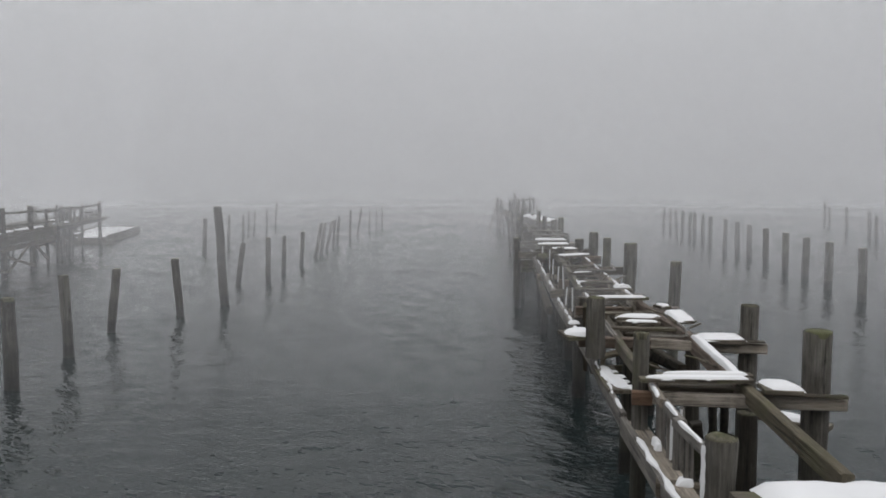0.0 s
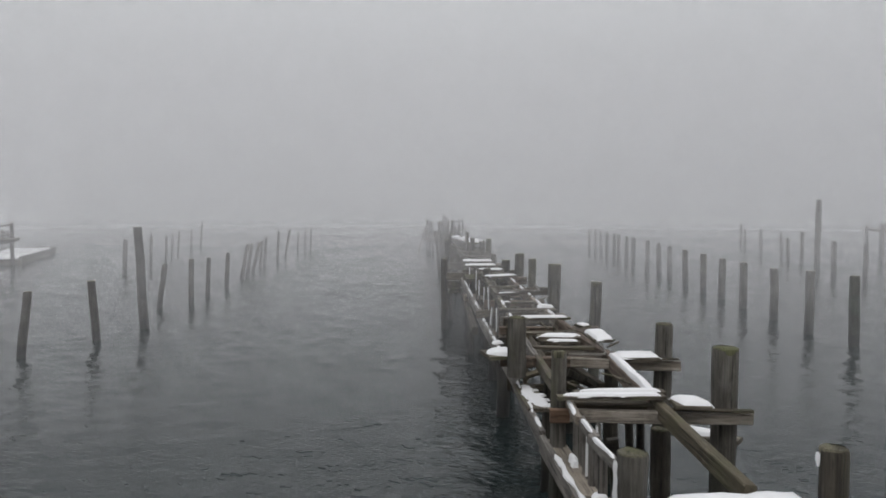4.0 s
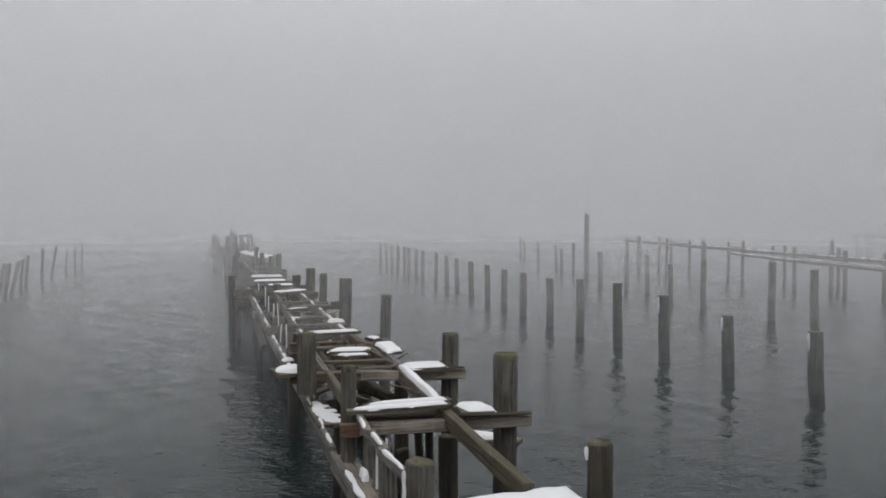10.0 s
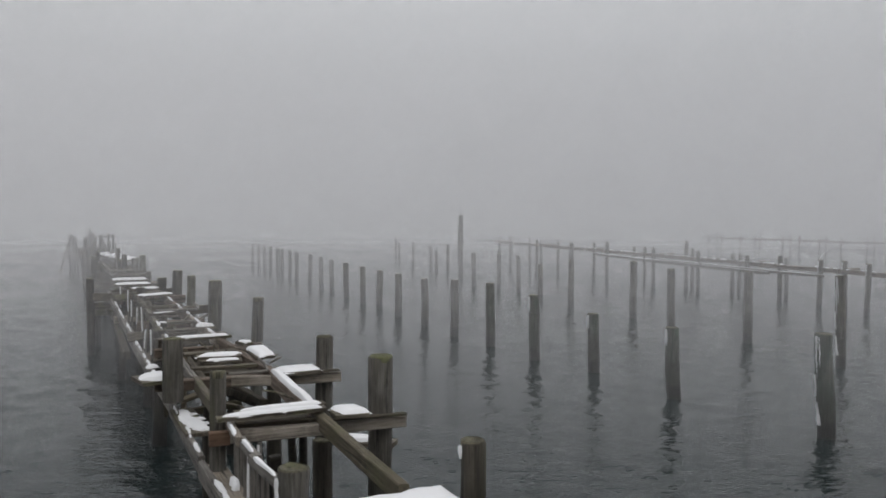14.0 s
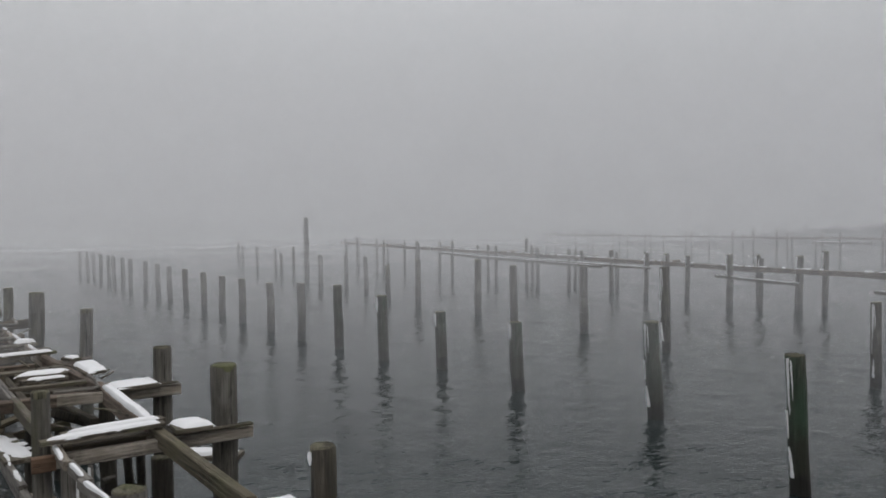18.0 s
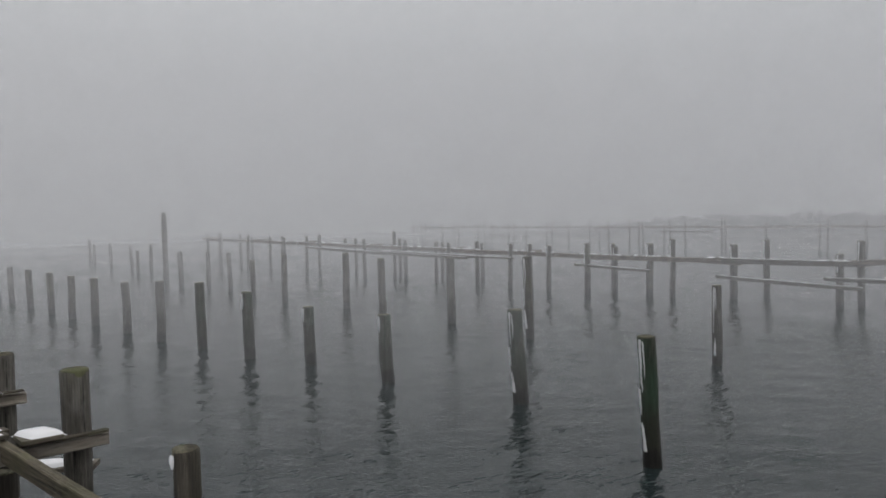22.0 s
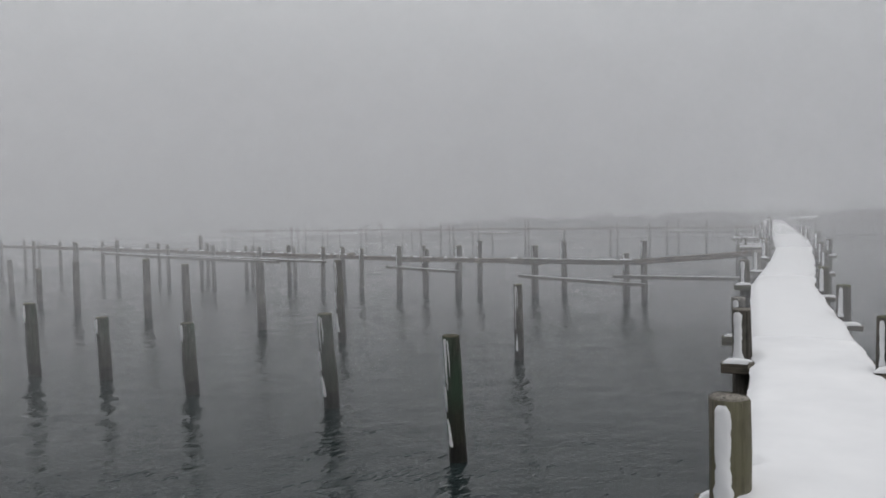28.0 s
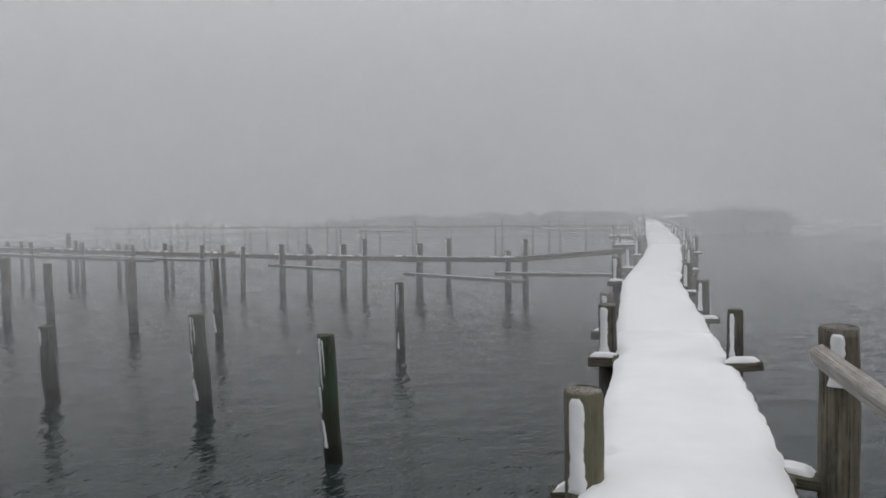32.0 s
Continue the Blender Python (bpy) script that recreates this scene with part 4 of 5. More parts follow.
for k in range(7):
    y = RNG.uniform(36, 48)
    z = RNG.uniform(0.8, 1.6)
    timber("board", (3.0 + RNG.uniform(0, 0.3), y, z), (4.2 + RNG.uniform(0, 0.4), y + RNG.uniform(-0.8, 0.8), z + RNG.uniform(-0.2, 0.2)), 0.08, 0.2, M_BEAM_DARK, pier)
timber("strut", (3.3, 47.3, 1.8), (2.75, 46.8, 0.0), 0.09, 0.09, M_BEAM_DARK, pier)
timber("rail", (4.3, 43.5, 2.05), (4.95, 41.9, 2.12), 0.08, 0.08, M_BEAM_DARK, pier)
for z, x0, x1, y in ((1.33, 1.78, 2.5, 18.0), (1.12, 1.8, 2.45, 18.1), (0.95, 1.85, 2.6, 18.6), (1.38, 1.95, 2.6, 20.5), (1.2, 2.0, 2.6, 20.7), (1.0, 2.0, 2.5, 21.0)):
    timber("board", (x0, y, z), (x1, y - 0.3, z + 0.03), 0.06, 0.17, M_PLANK, pier)
# long stringers: the right one, then the left one in short broken lengths
for a, b, w, h, mat in [
        ((2.1, 3.88, 1.405), (2.165, 5.5, 1.49), 0.07, 0.12, M_BEAM_MOSS), ((2.165, 5.5, 1.48), (2.37, 7.4, 1.48), 0.075, 0.14, M_BEAM_BROWN),
        ((2.35, 7.3, 1.475), (2.42, 9.5, 1.47), 0.075, 0.13, M_BEAM_BROWN), ((2.41, 9.4, 1.47), (2.56, 11.8, 1.47), 0.07, 0.13, M_BEAM), ((2.55, 11.7, 1.47), (2.82, 15.4, 1.47), 0.07, 0.14, M_BEAM_BROWN), ((2.82, 15.3, 1.47), (3.1, 19.6, 1.47), 0.07, 0.14, M_BEAM_DARK), ((3.1, 19.5, 1.46), (4.0, 33.0, 1.46), 0.08, 0.16, M_BEAM_DARK),
        ((1.47, 4.19, 1.445), (1.455, 4.72, 1.45), 0.05, 0.06, M_GREY), ((1.485, 4.66, 1.45), (1.5, 5.12, 1.455), 0.05, 0.065, M_GREY), ((1.475, 5.06, 1.465), (1.535, 5.62, 1.465), 0.05, 0.065, M_BEAM),
        ((1.54, 5.6, 1.455), (1.66, 7.3, 1.46), 0.06, 0.11, M_PLANK), ((1.65, 7.3, 1.46), (1.78, 8.9, 1.46), 0.06, 0.11, M_GREY), ((1.77, 8.8, 1.46), (2.05, 12.0, 1.46), 0.06, 0.11, M_PLANK), ((2.05, 11.9, 1.46), (2.35, 15.5, 1.46), 0.06, 0.12, M_PLANK), ((2.35, 15.4, 1.46), (2.6, 19.6, 1.46), 0.07, 0.12, M_BEAM_DARK), ((2.6, 19.5, 1.46), (3.4, 34.0, 1.46), 0.08, 0.15, M_BEAM_DARK),
        ((1.385, 5.8, 1.15), (1.5, 7.6, 1.18), 0.05, 0.12, M_GREY), ((1.5, 7.5, 1.19), (1.6, 9.4, 1.2), 0.06, 0.12, M_GREY), ((1.6, 9.3, 1.2), (1.78, 12.4, 1.2), 0.07, 0.14, M_GREY), ((1.8, 12.3, 1.2), (2.25, 19.5, 1.25), 0.08, 0.15, M_GREY)]:
    timber("stringer", a, b, w, h, mat, pier)
# cross beams on the piles
for y, x0, x1, z, h, mat in [(5.66, 1.6, 2.14, 1.42, 0.08, M_BEAM_DARK), (7.42, 1.55, 2.4, 1.42, 0.08, M_BEAM_BROWN), (9.8, 1.7, 3.0, 1.34, 0.11, M_BEAM_BROWN), (11.2, 1.8, 2.7, 1.34, 0.11, M_BEAM_DARK), (12.6, 1.9, 2.9, 1.34, 0.14, M_BEAM_BROWN), (14.6, 2.05, 3.45, 1.34, 0.15, M_BEAM_DARK), (16.6, 2.15, 3.4, 1.36, 0.16, M_BEAM_BROWN), (18.4, 2.2, 3.5, 1.36, 0.2, M_BEAM_DARK), (20.6, 2.3, 3.5, 1.36, 0.2, M_BEAM), (24, 2.4, 3.9, 1.4, 0.3, M_BEAM_DARK), (28, 2.7, 4.1, 1.4, 0.3, M_BEAM_DARK), (32, 2.9, 4.3, 1.45, 0.3, M_BEAM_DARK), (37, 3.1, 4.3, 1.5, 0.3, M_BEAM_DARK), (43, 3.4, 4.4, 1.5, 0.3, M_BEAM_DARK)]:
    timber("cross_beam", (x0, y, z), (x1, y - 0.05, z), 0.09, h, mat, pier)
timber("cross_beam", (1.5, 5.43, 1.42), (2.8, 5.25, 1.42), 0.07, 0.09, M_BEAM_TAN, pier, "pale tan cross beam")
timber("cross_beam", (1.36, 5.45, 1.42), (1.5, 5.43, 1.42), 0.07, 0.1, M_BEAM_RUST, pier, "rust-stained beam end")
timber("cross_beam", (1.3, 7.3, 1.45), (1.95, 7.14, 1.455), 0.07, 0.1, M_BEAM_BROWN, pier, "brown cross beam")
timber("cross_beam", (1.95, 7.14, 1.455), (2.93, 6.88, 1.46), 0.07, 0.09, M_BEAM_TAN, pier, "pale tan cross beam")
# thin dark laths left on top of the cross beams
for x0, y0, x1, y1, z in ((1.62, 5.47, 2.12, 5.4, 1.45), (2.2, 5.3, 2.78, 5.2, 1.448), (2.45, 6.96, 2.9, 6.85, 1.49), (1.75, 7.3, 2.3, 7.16, 1.485)):
    timber("lath", (x0, y0, z), (x1, y1, z), 0.07, 0.01, M_BEAM_DARK, pier)
# planks left on the frame, most under snow: ends, width, height, snow, snow's slant
for x0, y0, x1, y1, w, z, s, cut in [
        (1.4, 5.4, 2.19, 5.37, 0.085, 1.53, 0.012, 0.0), (1.55, 5.5, 2.23, 5.48, 0.085, 1.534, 0.014, 0.0), (2.21, 5.27, 2.46, 5.23, 0.24, 1.505, 0.028, -0.07), (2.515, 6.84, 2.575, 7.16, 0.4, 1.5, 0.02, -0.02),
        (2.47, 7.8, 2.53, 8.4, 0.2, 1.505, 0.03, -0.06), (2.47, 8.82, 2.6, 8.86, 0.16, 1.505, 0.02, 0.0),
        (1.86, 8.2, 2.3, 8.14, 0.2, 1.49, 0.02, 0.1), (1.86, 7.93, 2.24, 7.86, 0.1, 1.485, 0.014, 0.0), (1.7, 7.7, 2.35, 7.62, 0.1, 1.47, 0.0, 0.0), (1.8, 8.56, 2.4, 8.6, 0.12, 1.47, 0.0, 0.0), (1.83, 9.5, 2.54, 9.46, 0.1, 1.505, 0.02, 0.0), (1.9, 10.5, 2.6, 10.55, 0.13, 1.47, 0.0, 0.0), (1.95, 11.3, 2.6, 11.35, 0.12, 1.47, 0.0, 0.0), (2.04, 12.2, 2.67, 12.5, 0.1, 1.5, 0.006, 0.0), (2.1, 13.5, 2.75, 13.55, 0.12, 1.48, 0.0, 0.0), (2.28, 15.1, 2.93, 15.45, 0.22, 1.505, 0.02, 0.0), (2.2, 16.0, 2.9, 16.1, 0.16, 1.49, 0.0, 0.0), (2.36, 16.8, 2.94, 16.9, 0.25, 1.505, 0.016, 0.0),
        (2.2, 18.05, 2.98, 18.05, 0.3, 1.505, 0.025, 0.0), (2.3, 19.4, 3.1, 19.38, 0.4, 1.51, 0.035, 0.0), (2.5, 21.5, 3.4, 21.6, 0.25, 1.5, 0.0, 0.0), (2.6, 23.5, 3.6, 23.5, 0.3, 1.5, 0.0, 0.0)]:
    timber("plank", (x0, y0, z), (x1, y1, z), w, 0.03, M_PLANK, pier)
    if s:
        snow_slab("snow_patch", (x0 + 0.02, y0, z + 0.002), (x1 - 0.012, y1, z + 0.002), w * 0.97, s, 0.012, None, "white snow lying on a loose plank of the broken pier", "snow on the pier", (RNG.uniform(0.1, 0.3), 0.0) if w < 0.12 else (0.0, 0.0), cut)
snow_slab("snow_patch", (2.17, 5.5, 1.484), (2.345, 7.12, 1.484), 0.066, 0.035, 0.006, None, "narrow ridge of snow along a stringer", "snow on the pier")
timber("plank", (1.16, 7.38, 1.46), (1.5, 7.42, 1.46), 0.4, 0.035, M_PLANK, pier)
snow_slab("snow_patch", (1.165, 7.38, 1.462), (1.46, 7.41, 1.462), 0.38, 0.035, 0.015, None, "white snow on a plank end that juts out over the water", "snow on the pier", (0.5, 0))
timber("plank", (1.49, 6.38, 1.17), (1.53, 7.3, 1.17), 0.2, 0.03, M_PLANK, pier)
snow_slab("snow_patch", (1.53, 6.42, 1.172), (1.5, 7.25, 1.172), 0.13, 0.018, 0.07, None, "ragged snow on a low side plank", "snow on the pier", (0.0, 0.35))
for y, w, e in ((6.45, 0.07, 0.1), (6.62, 0.05, 0.09), (6.8, 0.08, 0.1), (6.98, 0.05, 0.07)):
    snow_slab("snow_patch", (1.5, y, 1.173), (1.56 + e, y + 0.06, 1.173), w, 0.014, 0.02, None, "ragged tongue of snow on a low side plank", "snow on the pier", (0.05, 0.9))
snow_slab("snow_patch", (4.05, 29.3, 1.5), (3.72, 33.6, 1.54), 0.55, 0.07, 0.08, None, "snow on the last boards of the pier deck", "snow on the pier")
timber("plank", (4.05, 29.2, 1.498), (3.72, 33.7, 1.538), 0.6, 0.06, M_PLANK, pier)


def pole(name, pts, r, mat, parent, label=""):
    """A thin bent pole or pipe through the points."""
    cu = bpy.data.curves.new(name, "CURVE")
    cu.dimensions = "3D"
    cu.bevel_depth = r
    cu.bevel_resolution = 2
    sp = cu.splines.new("POLY")
    sp.points.add(len(pts) - 1)
    for p, q in zip(sp.points, pts):
        p.co = (*q, 1)
    cu.materials.append(mat)
    ob = new(name, cu)
    ob.parent = parent
    if label:
        ob["label"] = label
    return ob


# low trough of two boards with a row of short posts and a thin rail
timber("side_board", (1.31, 3.6, 1.12), (1.385, 5.8, 1.12), 0.05, 0.14, M_GREY, pier)
timber("side_board", (1.41, 3.7, 1.1), (1.475, 5.75, 1.1), 0.125, 0.05, M_BEAM, pier)
timber("side_board", (1.3, 4.58, 1.1), (1.6, 4.5, 1.1), 0.07, 0.1, M_PLANK, pier)
for x, y, z in ((1.5, 4.55, 1.39), (1.51, 4.8, 1.39), (1.525, 5.0, 1.4), (1.53, 5.25, 1.41)):
    timber("short_post", (x, y, z), (x + 0.005, y + 0.005, 0.98), 0.045, 0.055, M_GREY, pier)
for a, b in (((1.458, 4.22, 1.447), (1.446, 4.66, 1.452)), ((1.472, 4.72, 1.452), (1.486, 5.06, 1.456)), ((1.462, 5.12, 1.467), (1.51, 5.5, 1.467))):
    snow_slab("snow_patch", a, b, 0.026, 0.014, 0.008, None, "thin bead of snow along a narrow rail", "snow on the pier", (0.15, 0.15))
snow_slab("snow_patch", (1.318, 3.75, 1.122), (1.372, 5.35, 1.122), 0.03, 0.008, 0.03, None, "thin broken snow along a low grey board", "snow on the pier")
for x, y, w in ((1.49, 5.62, 0.06), (1.475, 5.2, 0.055), (1.465, 5.12, 0.045)):
    snow_slab("snow_patch", (x - w * 0.5, y, 1.102), (x + w * 0.5, y + 0.01, 1.102), w * 1.3, w * 0.8, 0.012, None, "small clump of snow caught in the trough", "snow on the pier")
ob = part("snow_patch", streak_mesh(0.03, 0.3, 0.95, 190, (0, 0), 3.3, 40), M_SNOW)
ob.location = (1.5, 4.55, 1.06)
tagged(ob, "snow plastered down the side of a short post", "snow", "snow on the pier")
snow_slab("snow_patch", (1.4, 4.5, 1.102), (1.5, 4.54, 1.102), 0.1, 0.035, 0.012, None, "drift of snow at the foot of a short post", "snow on the pier", (0.6, 0.0))
ob = part("snow_patch", streak_mesh(0.088, 0.45, 0.95, 176, (0, 0), 8.1), M_SNOW)
ob.location = (1.505, 4.08, 1.05)
tagged(ob, "narrow streak of snow on the side of a pile", "snow", "snow on the pier")
timber("brace", (2.05, 7.62, 1.25), (2.5, 7.9, 1.0), 0.06, 0.08, M_PILE_DARK, pier)
timber("brace", (2.02, 5.9, 1.05), (2.1, 5.9, 0.3), 0.07, 0.09, M_PILE_DARK, pier)
timber("brace", (2.6, 6.45, 0.98), (3.08, 6.0, 0.98), 0.2, 0.04, M_PLANK, pier)
snow_slab("snow_patch", (2.66, 6.4, 0.982), (3.06, 6.02, 0.982), 0.18, 0.03, 0.03, None, "snow on a low broken board between the piles", "snow on the pier")

for k, (x, y, z0, z1) in enumerate([(1.66, 8.7, 1.5, 0.95), (1.72, 10.1, 1.55, 0.9), (1.78, 10.9, 1.45, 1.0), (1.9, 12.1, 1.62, 0.95), (2.0, 13.2, 1.5, 0.8), (2.02, 14.0, 1.55, 0.9), (2.15, 15.4, 1.6, 0.8), (2.2, 16.9, 1.55, 0.9), (1.5, 4.9, 1.45, 0.9), (1.62, 5.1, 1.4, 0.7), (2.9, 23.5, 2.1, 1.3), (3.3, 27.0, 2.2, 1.3), (3.0, 30.0, 2.15, 1.2)]):
    foot_x = x + RNG.uniform(-0.03, 0.03)
    pole("stake", [(x, y, z0), (foot_x, y, z1)], 0.015, M_GREY, pier, "thin grey iron rod")
    if y < 18:
        cut = RNG.uniform(0.35, 0.7)
        pole("snow_streak", [(x - 0.014, y - 0.012, z0 - 0.01), (x + (foot_x - x) * cut * 0.5 - 0.016, y - 0.014, z0 + (z1 - z0) * cut * 0.5), (x + (foot_x - x) * cut - 0.014, y - 0.012, z0 + (z1 - z0) * cut)], 0.009, M_SNOW, pier, "snow frozen to one side of a rod")
for x0, y0, z0, x1, y1, z1, mat in [
        (1.7, 12.2, 0.95, 2.2, 18.5, 1.05, M_BEAM_DARK), (1.75, 9.0, 1.15, 2.7, 9.1, 1.15, M_BEAM_DARK), (1.7, 10.4, 1.2, 2.8, 10.3, 1.2, M_BEAM), (1.9, 13.4, 1.15, 3.0, 13.5, 1.2, M_BEAM_DARK),
        (1.9, 15.4, 1.1, 3.1, 15.6, 1.15, M_BEAM), (2.0, 17.2, 1.05, 3.2, 17.3, 1.1, M_BEAM_DARK), (1.8, 18.2, 0.9, 2.4, 21.5, 1.2, M_PLANK), (2.1, 19.5, 1.0, 3.3, 19.7, 1.0, M_BEAM_DARK), (1.65, 11.6, 1.3, 2.2, 11.2, 1.42, M_PLANK), (1.75, 9.9, 1.45, 2.65, 10.2, 1.44, M_PLANK),
        (2.0, 16.4, 1.42, 2.9, 16.8, 1.45, M_PLANK), (1.62, 5.6, 0.85, 1.66, 4.3, 0.9, M_PLANK), (1.45, 5.0, 0.75, 1.62, 4.1, 0.78, M_BEAM_DARK)]:
    timber("board", (x0, y0, z0), (x1, y1, z1), 0.1, 0.12, mat, pier, roll=RNG.uniform(-20, 20))
for x, y, z, w in [(1.55, 5.1, 0.8, 0.07), (1.6, 4.6, 0.88, 0.08), (1.57, 4.3, 0.86, 0.06), (2.5, 10.7, 1.475, 0.13), (2.05, 11.3, 1.46, 0.08), (1.6, 9.35, 1.21, 0.08)]:
    snow_slab("snow_patch", (x - w * 0.8, y - 0.02, z), (x + w * 0.8, y + 0.03, z), w * 1.1, w * 0.28, 0.03, None, "small clump of snow caught on broken timber", "snow on the pier")

for (xa, ya, za), (xb, yb, zb), n in (((1.39, 5.85, 1.155), (1.49, 7.5, 1.184), 4), ((1.5, 7.6, 1.194), (1.59, 9.3, 1.204), 4), ((1.6, 9.4, 1.204), (1.77, 12.2, 1.204), 5), ((1.8, 12.4, 1.204), (2.24, 19.2, 1.254), 4), ((1.78, 8.9, 1.464), (2.04, 11.8, 1.464), 4), ((2.42, 9.6, 1.474), (2.8, 15.2, 1.474), 5)):
    for k in range(n):
        f0 = (k + RNG.uniform(0.0, 0.25)) / n
        f1 = (k + RNG.uniform(0.7, 1.0)) / n
        snow_slab("snow_patch", (xa + (xb - xa) * f0, ya + (yb - ya) * f0, za + (zb - za) * f0), (xa + (xb - xa) * f1, ya + (yb - ya) * f1, za + (zb - za) * f1), RNG.uniform(0.018, 0.034), 0.008, 0.02, None, "thin ragged line of snow along a weathered stringer", "snow on the pier", (0.4, 0.4))
# dark fallen timbers between the stringers, added to fill in the shadow under the deck too
for k in range(44):
    y = 7.7 + 13.5 * (k + RNG.random()) / 44
    mid = 2.05 + 0.085 * (y - 8)
    z = RNG.uniform(0.85, 1.36)
    if k % 3:
        timber("board", (mid - RNG.uniform(0.3, 0.45), y, z), (mid + RNG.uniform(0.25, 0.45), y + RNG.uniform(-0.3, 0.3), z + RNG.uniform(-0.12, 0.12)), RNG.uniform(0.05, 0.16), RNG.uniform(0.04, 0.12), RNG.choice((M_BEAM_DARK, M_BEAM_MOSS, M_BEAM_DARK)), pier, roll=RNG.uniform(-15, 15))
    else:
        off = RNG.uniform(-0.35, 0.3)
        timber("board", (mid + off, y - 0.7, z), (mid + off + RNG.uniform(-0.1, 0.2), y + 0.8, z + RNG.uniform(-0.15, 0.15)), RNG.uniform(0.06, 0.15), 0.06, RNG.choice((M_BEAM_DARK, M_PLANK)), pier, roll=RNG.uniform(-15, 15))
# loose boards hanging down on the water side
for k in range(12):
    y = 8.6 + k * 0.95 + RNG.uniform(-0.3, 0.3)
    x = px(y, -0.5) + RNG.uniform(-0.12, 0.18)
    timber("board", (x, y, 1.42 + RNG.uniform(-0.1, 0.1)), (x + RNG.uniform(-0.1, 0.1), y + RNG.uniform(-0.35, 0.35), RNG.uniform(0.55, 1.0)), 0.05, RNG.uniform(0.1, 0.18), RNG.choice((M_BEAM_DARK, M_PLANK, M_BEAM_DARK)), pier)
# splinters and twigs caught on the frame
for k in range(16):
    y = RNG.choice((5.9, 7.9, 8.5, 9.1, 9.9, 11.2, 12.8, 14.2)) + RNG.uniform(-0.3, 0.3)
    x = 1.9 + 0.105 * (y - 5) + RNG.uniform(-0.3, 0.35)
    dx, dy, dz = RNG.uniform(-0.25, 0.25), RNG.uniform(-0.25, 0.25), RNG.uniform(0.01, 0.09)
    pole("splinter", [(x, y, 1.46), (x + dx * 0.5, y + dy * 0.5, 1.462 + dz * 0.5), (x + dx, y + dy, 1.46 + dz)], RNG.uniform(0.005, 0.011), M_PLANK, pier)
# bent pipe along the frame and stubs of two slanting stakes in the water
pole("pipe", [(1.9, 7.05, 1.5), (2.2, 7.02, 1.5), (2.27, 7.06, 1.5), (2.31, 7.3, 1.52), (2.34, 7.6, 1.52)], 0.014, M_GREY, pier, "thin bent iron pipe")
pole("pipe", [(2.15, 12.35, 1.52), (2.72, 12.3, 1.52), (2.78, 12.4, 1.52), (2.86, 13.0, 1.53)], 0.02, M_GREY, pier, "thin bent iron pipe")
for dx in (0.0, 0.11):
    pole("stake", [(2.2 + dx, 6.2, 1.25), (2.62 + dx * 0.6, 7.2, -0.3)], 0.035, M_PILE_DARK, pier, "dark slanting stake in the water")

# ---- the western dock ----
dock = new("timber_dock")
tagged(dock, "old timber dock on thin piles with a sagging post-and-rail fence", "dock")


def dk(y, off=0.0, z=0.0):
    """A point on the dock: y along it, off metres in from its open edge."""
    return (-13.1 - 0.19 * (y - 22.5) - off, y + 0.25 * off, z)


# open edge: tall fence posts down to the lake bed
for y, top, dia in ((20.6, 2.15, 0.16), (23.1, 2.17, 0.17), (25.7, 2.17, 0.17), (27.2, 2.02, 0.11), (28.4, 2.0, 0.15), (29.0, 2.06, 0.15), (30.0, 2.02, 0.12), (31.6, 2.06, 0.1), (34.6, 2.1, 0.16)):
    x, yy, _ = dk(y)
    pile("post", x, yy, top, dia, dock, (RNG.uniform(-0.06, 0.06), 0), M_PILE_DARK, 0)
# inner rows: shorter, uneven posts
for k in range(16):
    y = 21.5 + 13 * k / 15 + RNG.uniform(-0.4, 0.4)
    x, yy, _ = dk(y, RNG.choice((0.8, 1.5, 2.1)))
    pile("post", x, yy, RNG.choice((1.2, 1.3, 1.75, 1.95)), RNG.uniform(0.1, 0.17), dock, (RNG.uniform(-0.1, 0.1), 0), M_PILE_DARK, 0)
for k in range(7):
    y = 29.5 + 5 * k / 6
    x, yy, _ = dk(y, 0.15)
    pile("post", x, yy, RNG.uniform(1.7, 1.9), 0.09, dock, (RNG.uniform(-0.06, 0.06), 0), M_PILE_DARK, 0, depth=-1.3)
# rails in sagging lengths
for y0, y1, z0, z1 in ((20.6, 23.1, 2.1, 2.05), (23.1, 25.7, 2.06, 2.04), (25.7, 27.6, 2.04, 1.95), (27.5, 28.9, 1.96, 2.02), (28.9, 31.6, 2.04, 2.0), (31.6, 34.7, 2.0, 2.05)):
    timber("rail", dk(y0, 0.0, z0), dk(y1, 0.0, z1), 0.06, 0.07, M_BEAM_DARK, dock)
for y0, y1, z0, z1 in ((20.6, 23.1, 1.66, 1.66), (23.1, 25.7, 1.66, 1.62), (25.7, 28.0, 1.62, 1.6), (31.8, 33.6, 1.76, 1.72), (32.8, 34.6, 1.62, 1.6)):
    timber("rail", dk(y0, 0.0, z0), dk(y1, 0.0, z1), 0.05, 0.06, M_BEAM_DARK, dock)
for y in (29.4, 31.2, 32.6):
    timber("rail", dk(y, 0.1, 1.92), dk(y + 0.3, 1.9, 1.86), 0.05, 0.07, M_BEAM_DARK, dock)
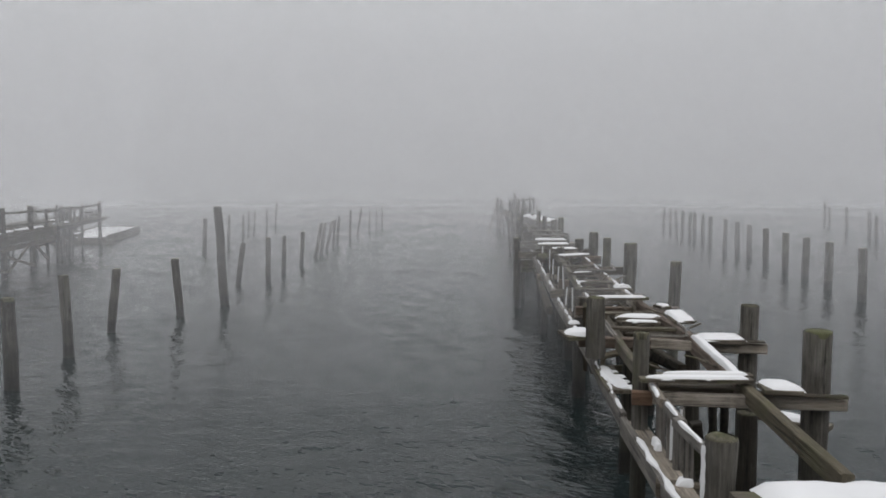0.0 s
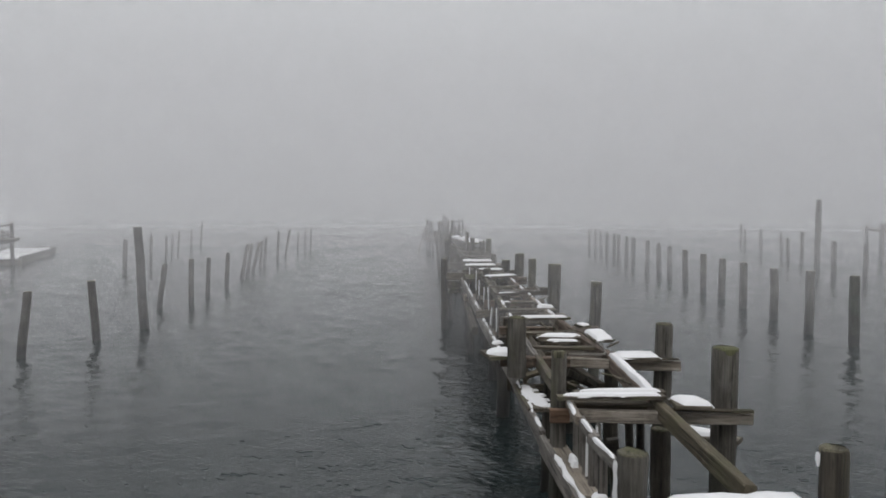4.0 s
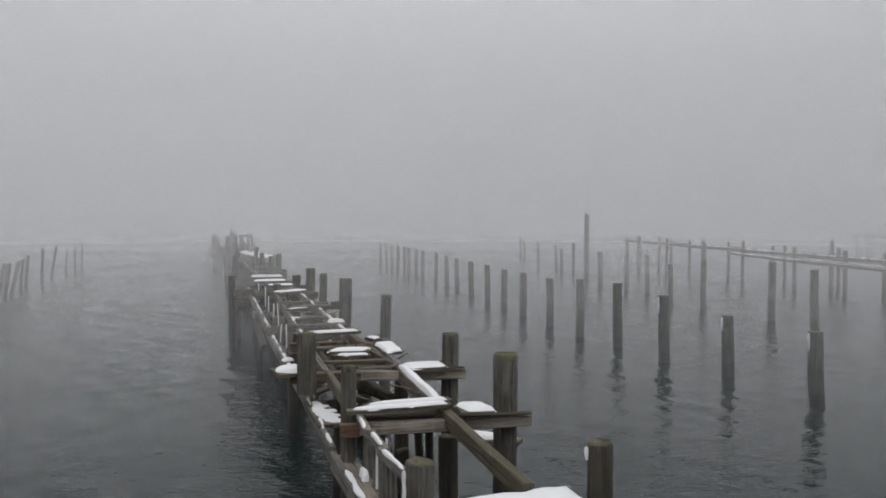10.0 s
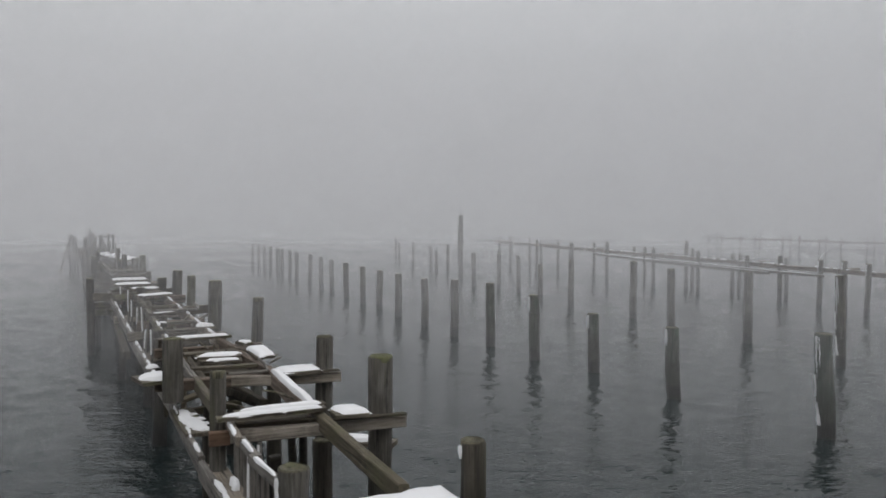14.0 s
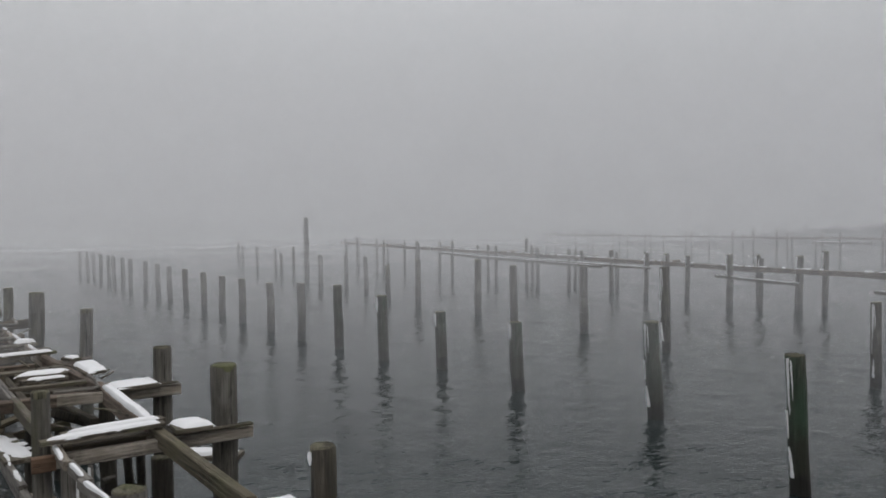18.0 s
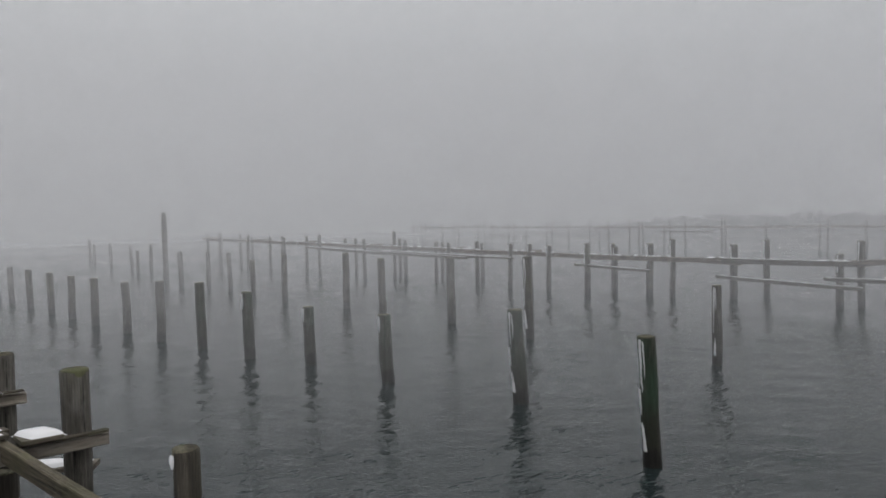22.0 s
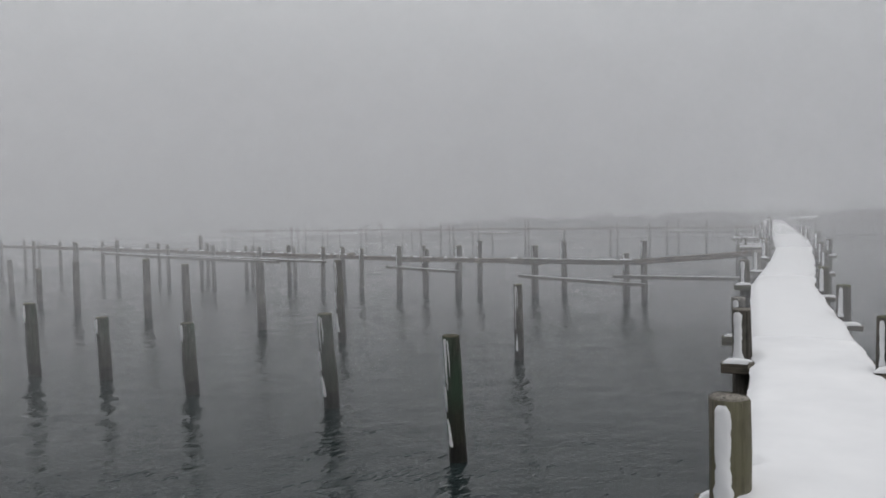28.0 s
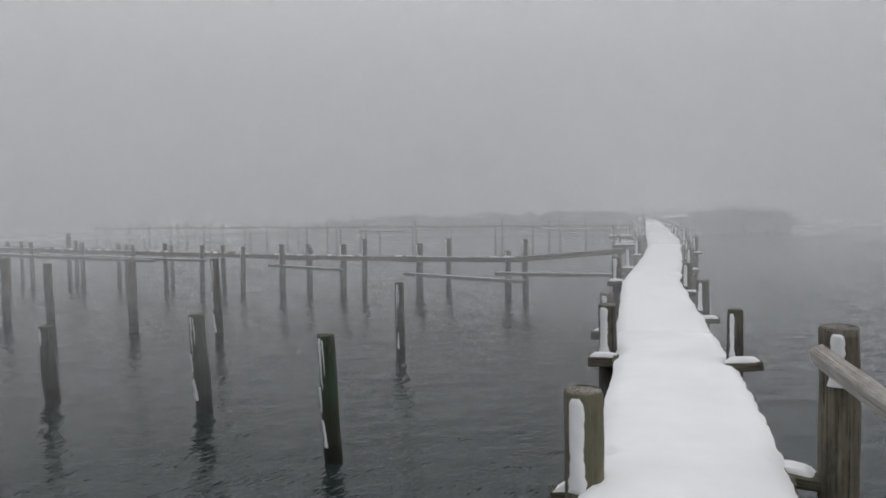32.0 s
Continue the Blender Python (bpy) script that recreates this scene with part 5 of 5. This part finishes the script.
# deck: edge beams, a lower walings, cross planks with gaps
for off, z, h in ((0.0, 1.34, 0.13), (1.1, 1.3, 0.14), (2.1, 1.32, 0.13)):
    timber("stringer", dk(20.4, off, z), dk(29.0, off, z + 0.02), 0.12, h, M_BEAM_DARK, dock)
    timber("stringer", dk(28.9, off, z + 0.03), dk(35.6, off, z + 0.05), 0.12, h, M_BEAM_DARK, dock)
timber("fascia", dk(20.4, -0.08, 1.36), dk(28.2, -0.08, 1.34), 0.05, 0.26, M_BEAM_DARK, dock)
timber("fascia", dk(28.0, 0.5, 1.36), dk(33.0, 0.3, 1.36), 0.05, 0.2, M_BEAM_DARK, dock)
timber("waling", dk(20.4, -0.06, 1.06), dk(27.8, -0.06, 1.02), 0.08, 0.15, M_BEAM_DARK, dock)
timber("waling", dk(26.5, 0.9, 1.05), dk(31.0, 0.9, 0.98), 0.08, 0.12, M_BEAM_DARK, dock)
for k in range(62):
    y = 20.5 + 15 * k / 61
    if RNG.random() < 0.82:
        rise = 1.39 + 0.002 * (y - 20) + RNG.uniform(-0.01, 0.02)
        timber("plank", dk(y, -0.15 - RNG.uniform(0, 0.12), rise), dk(y + RNG.uniform(-0.1, 0.1), 2.3, rise), 0.19, 0.045, M_BEAM_DARK if RNG.random() < 0.7 else M_PLANK, dock)
# fallen boards and braces below the deck
for k in range(34):
    y = 26 + 8 * RNG.random()
    z = RNG.uniform(0.65, 1.25)
    timber("board", dk(y, RNG.uniform(-0.1, 1.8), z), dk(y + RNG.uniform(-1.2, 1.2), RNG.uniform(-0.1, 1.8), z + RNG.uniform(-0.25, 0.25)), 0.06, RNG.uniform(0.06, 0.14), RNG.choice((M_BEAM_DARK, M_BEAM_DARK, M_BEAM_BROWN)), dock)
for y0, z0, y1, z1 in ((23.2, 0.75, 25.6, 0.25), (23.2, 0.3, 25.0, 0.95), (25.8, 0.9, 27.0, 0.3), (20.7, 0.9, 23.0, 0.3)):
    timber("brace", dk(y0, -0.1, z0), dk(y1, -0.1, z1), 0.06, 0.09, M_BEAM_DARK, dock)
for y0, y1, off, w in ((20.6, 24.5, 0.25, 0.35), (24.8, 27.2, 0.2, 0.3), (28.6, 30.6, 0.25, 0.25), (31.2, 33.4, 1.2, 0.5)):
    snow_slab("snow_patch", dk(y0, off, 1.425), dk(y1, off, 1.43), w, 0.025, 0.14, None, "patchy snow on the old dock", "snow on the dock", (0.2, 0.2))
raft = new("floating_raft")
tagged(raft, "low floating raft covered with snow beside the dock", "raft")
timber("hull", (-17.6, 37.4, 0.3), (-19.6, 46.5, 0.3), 2.5, 0.45, M_BEAM_DARK, raft)
timber("bow", (-19.6, 46.4, 0.3), (-20.0, 48.2, 0.34), 1.3, 0.3, M_BEAM_DARK, raft)
for off in (-1.2, 1.2):
    timber("gunwale", (-17.6 + off * 0.977, 37.4 + off * 0.215, 0.42), (-19.6 + off * 0.977, 46.5 + off * 0.215, 0.42), 0.09, 0.13, M_BEAM_DARK, raft)
snow_slab("snow_cover", (-17.65, 37.6, 0.302), (-19.6, 46.4, 0.302), 2.25, 0.07, 0.08, None, "smooth snow covering the raft", "snow on the dock")
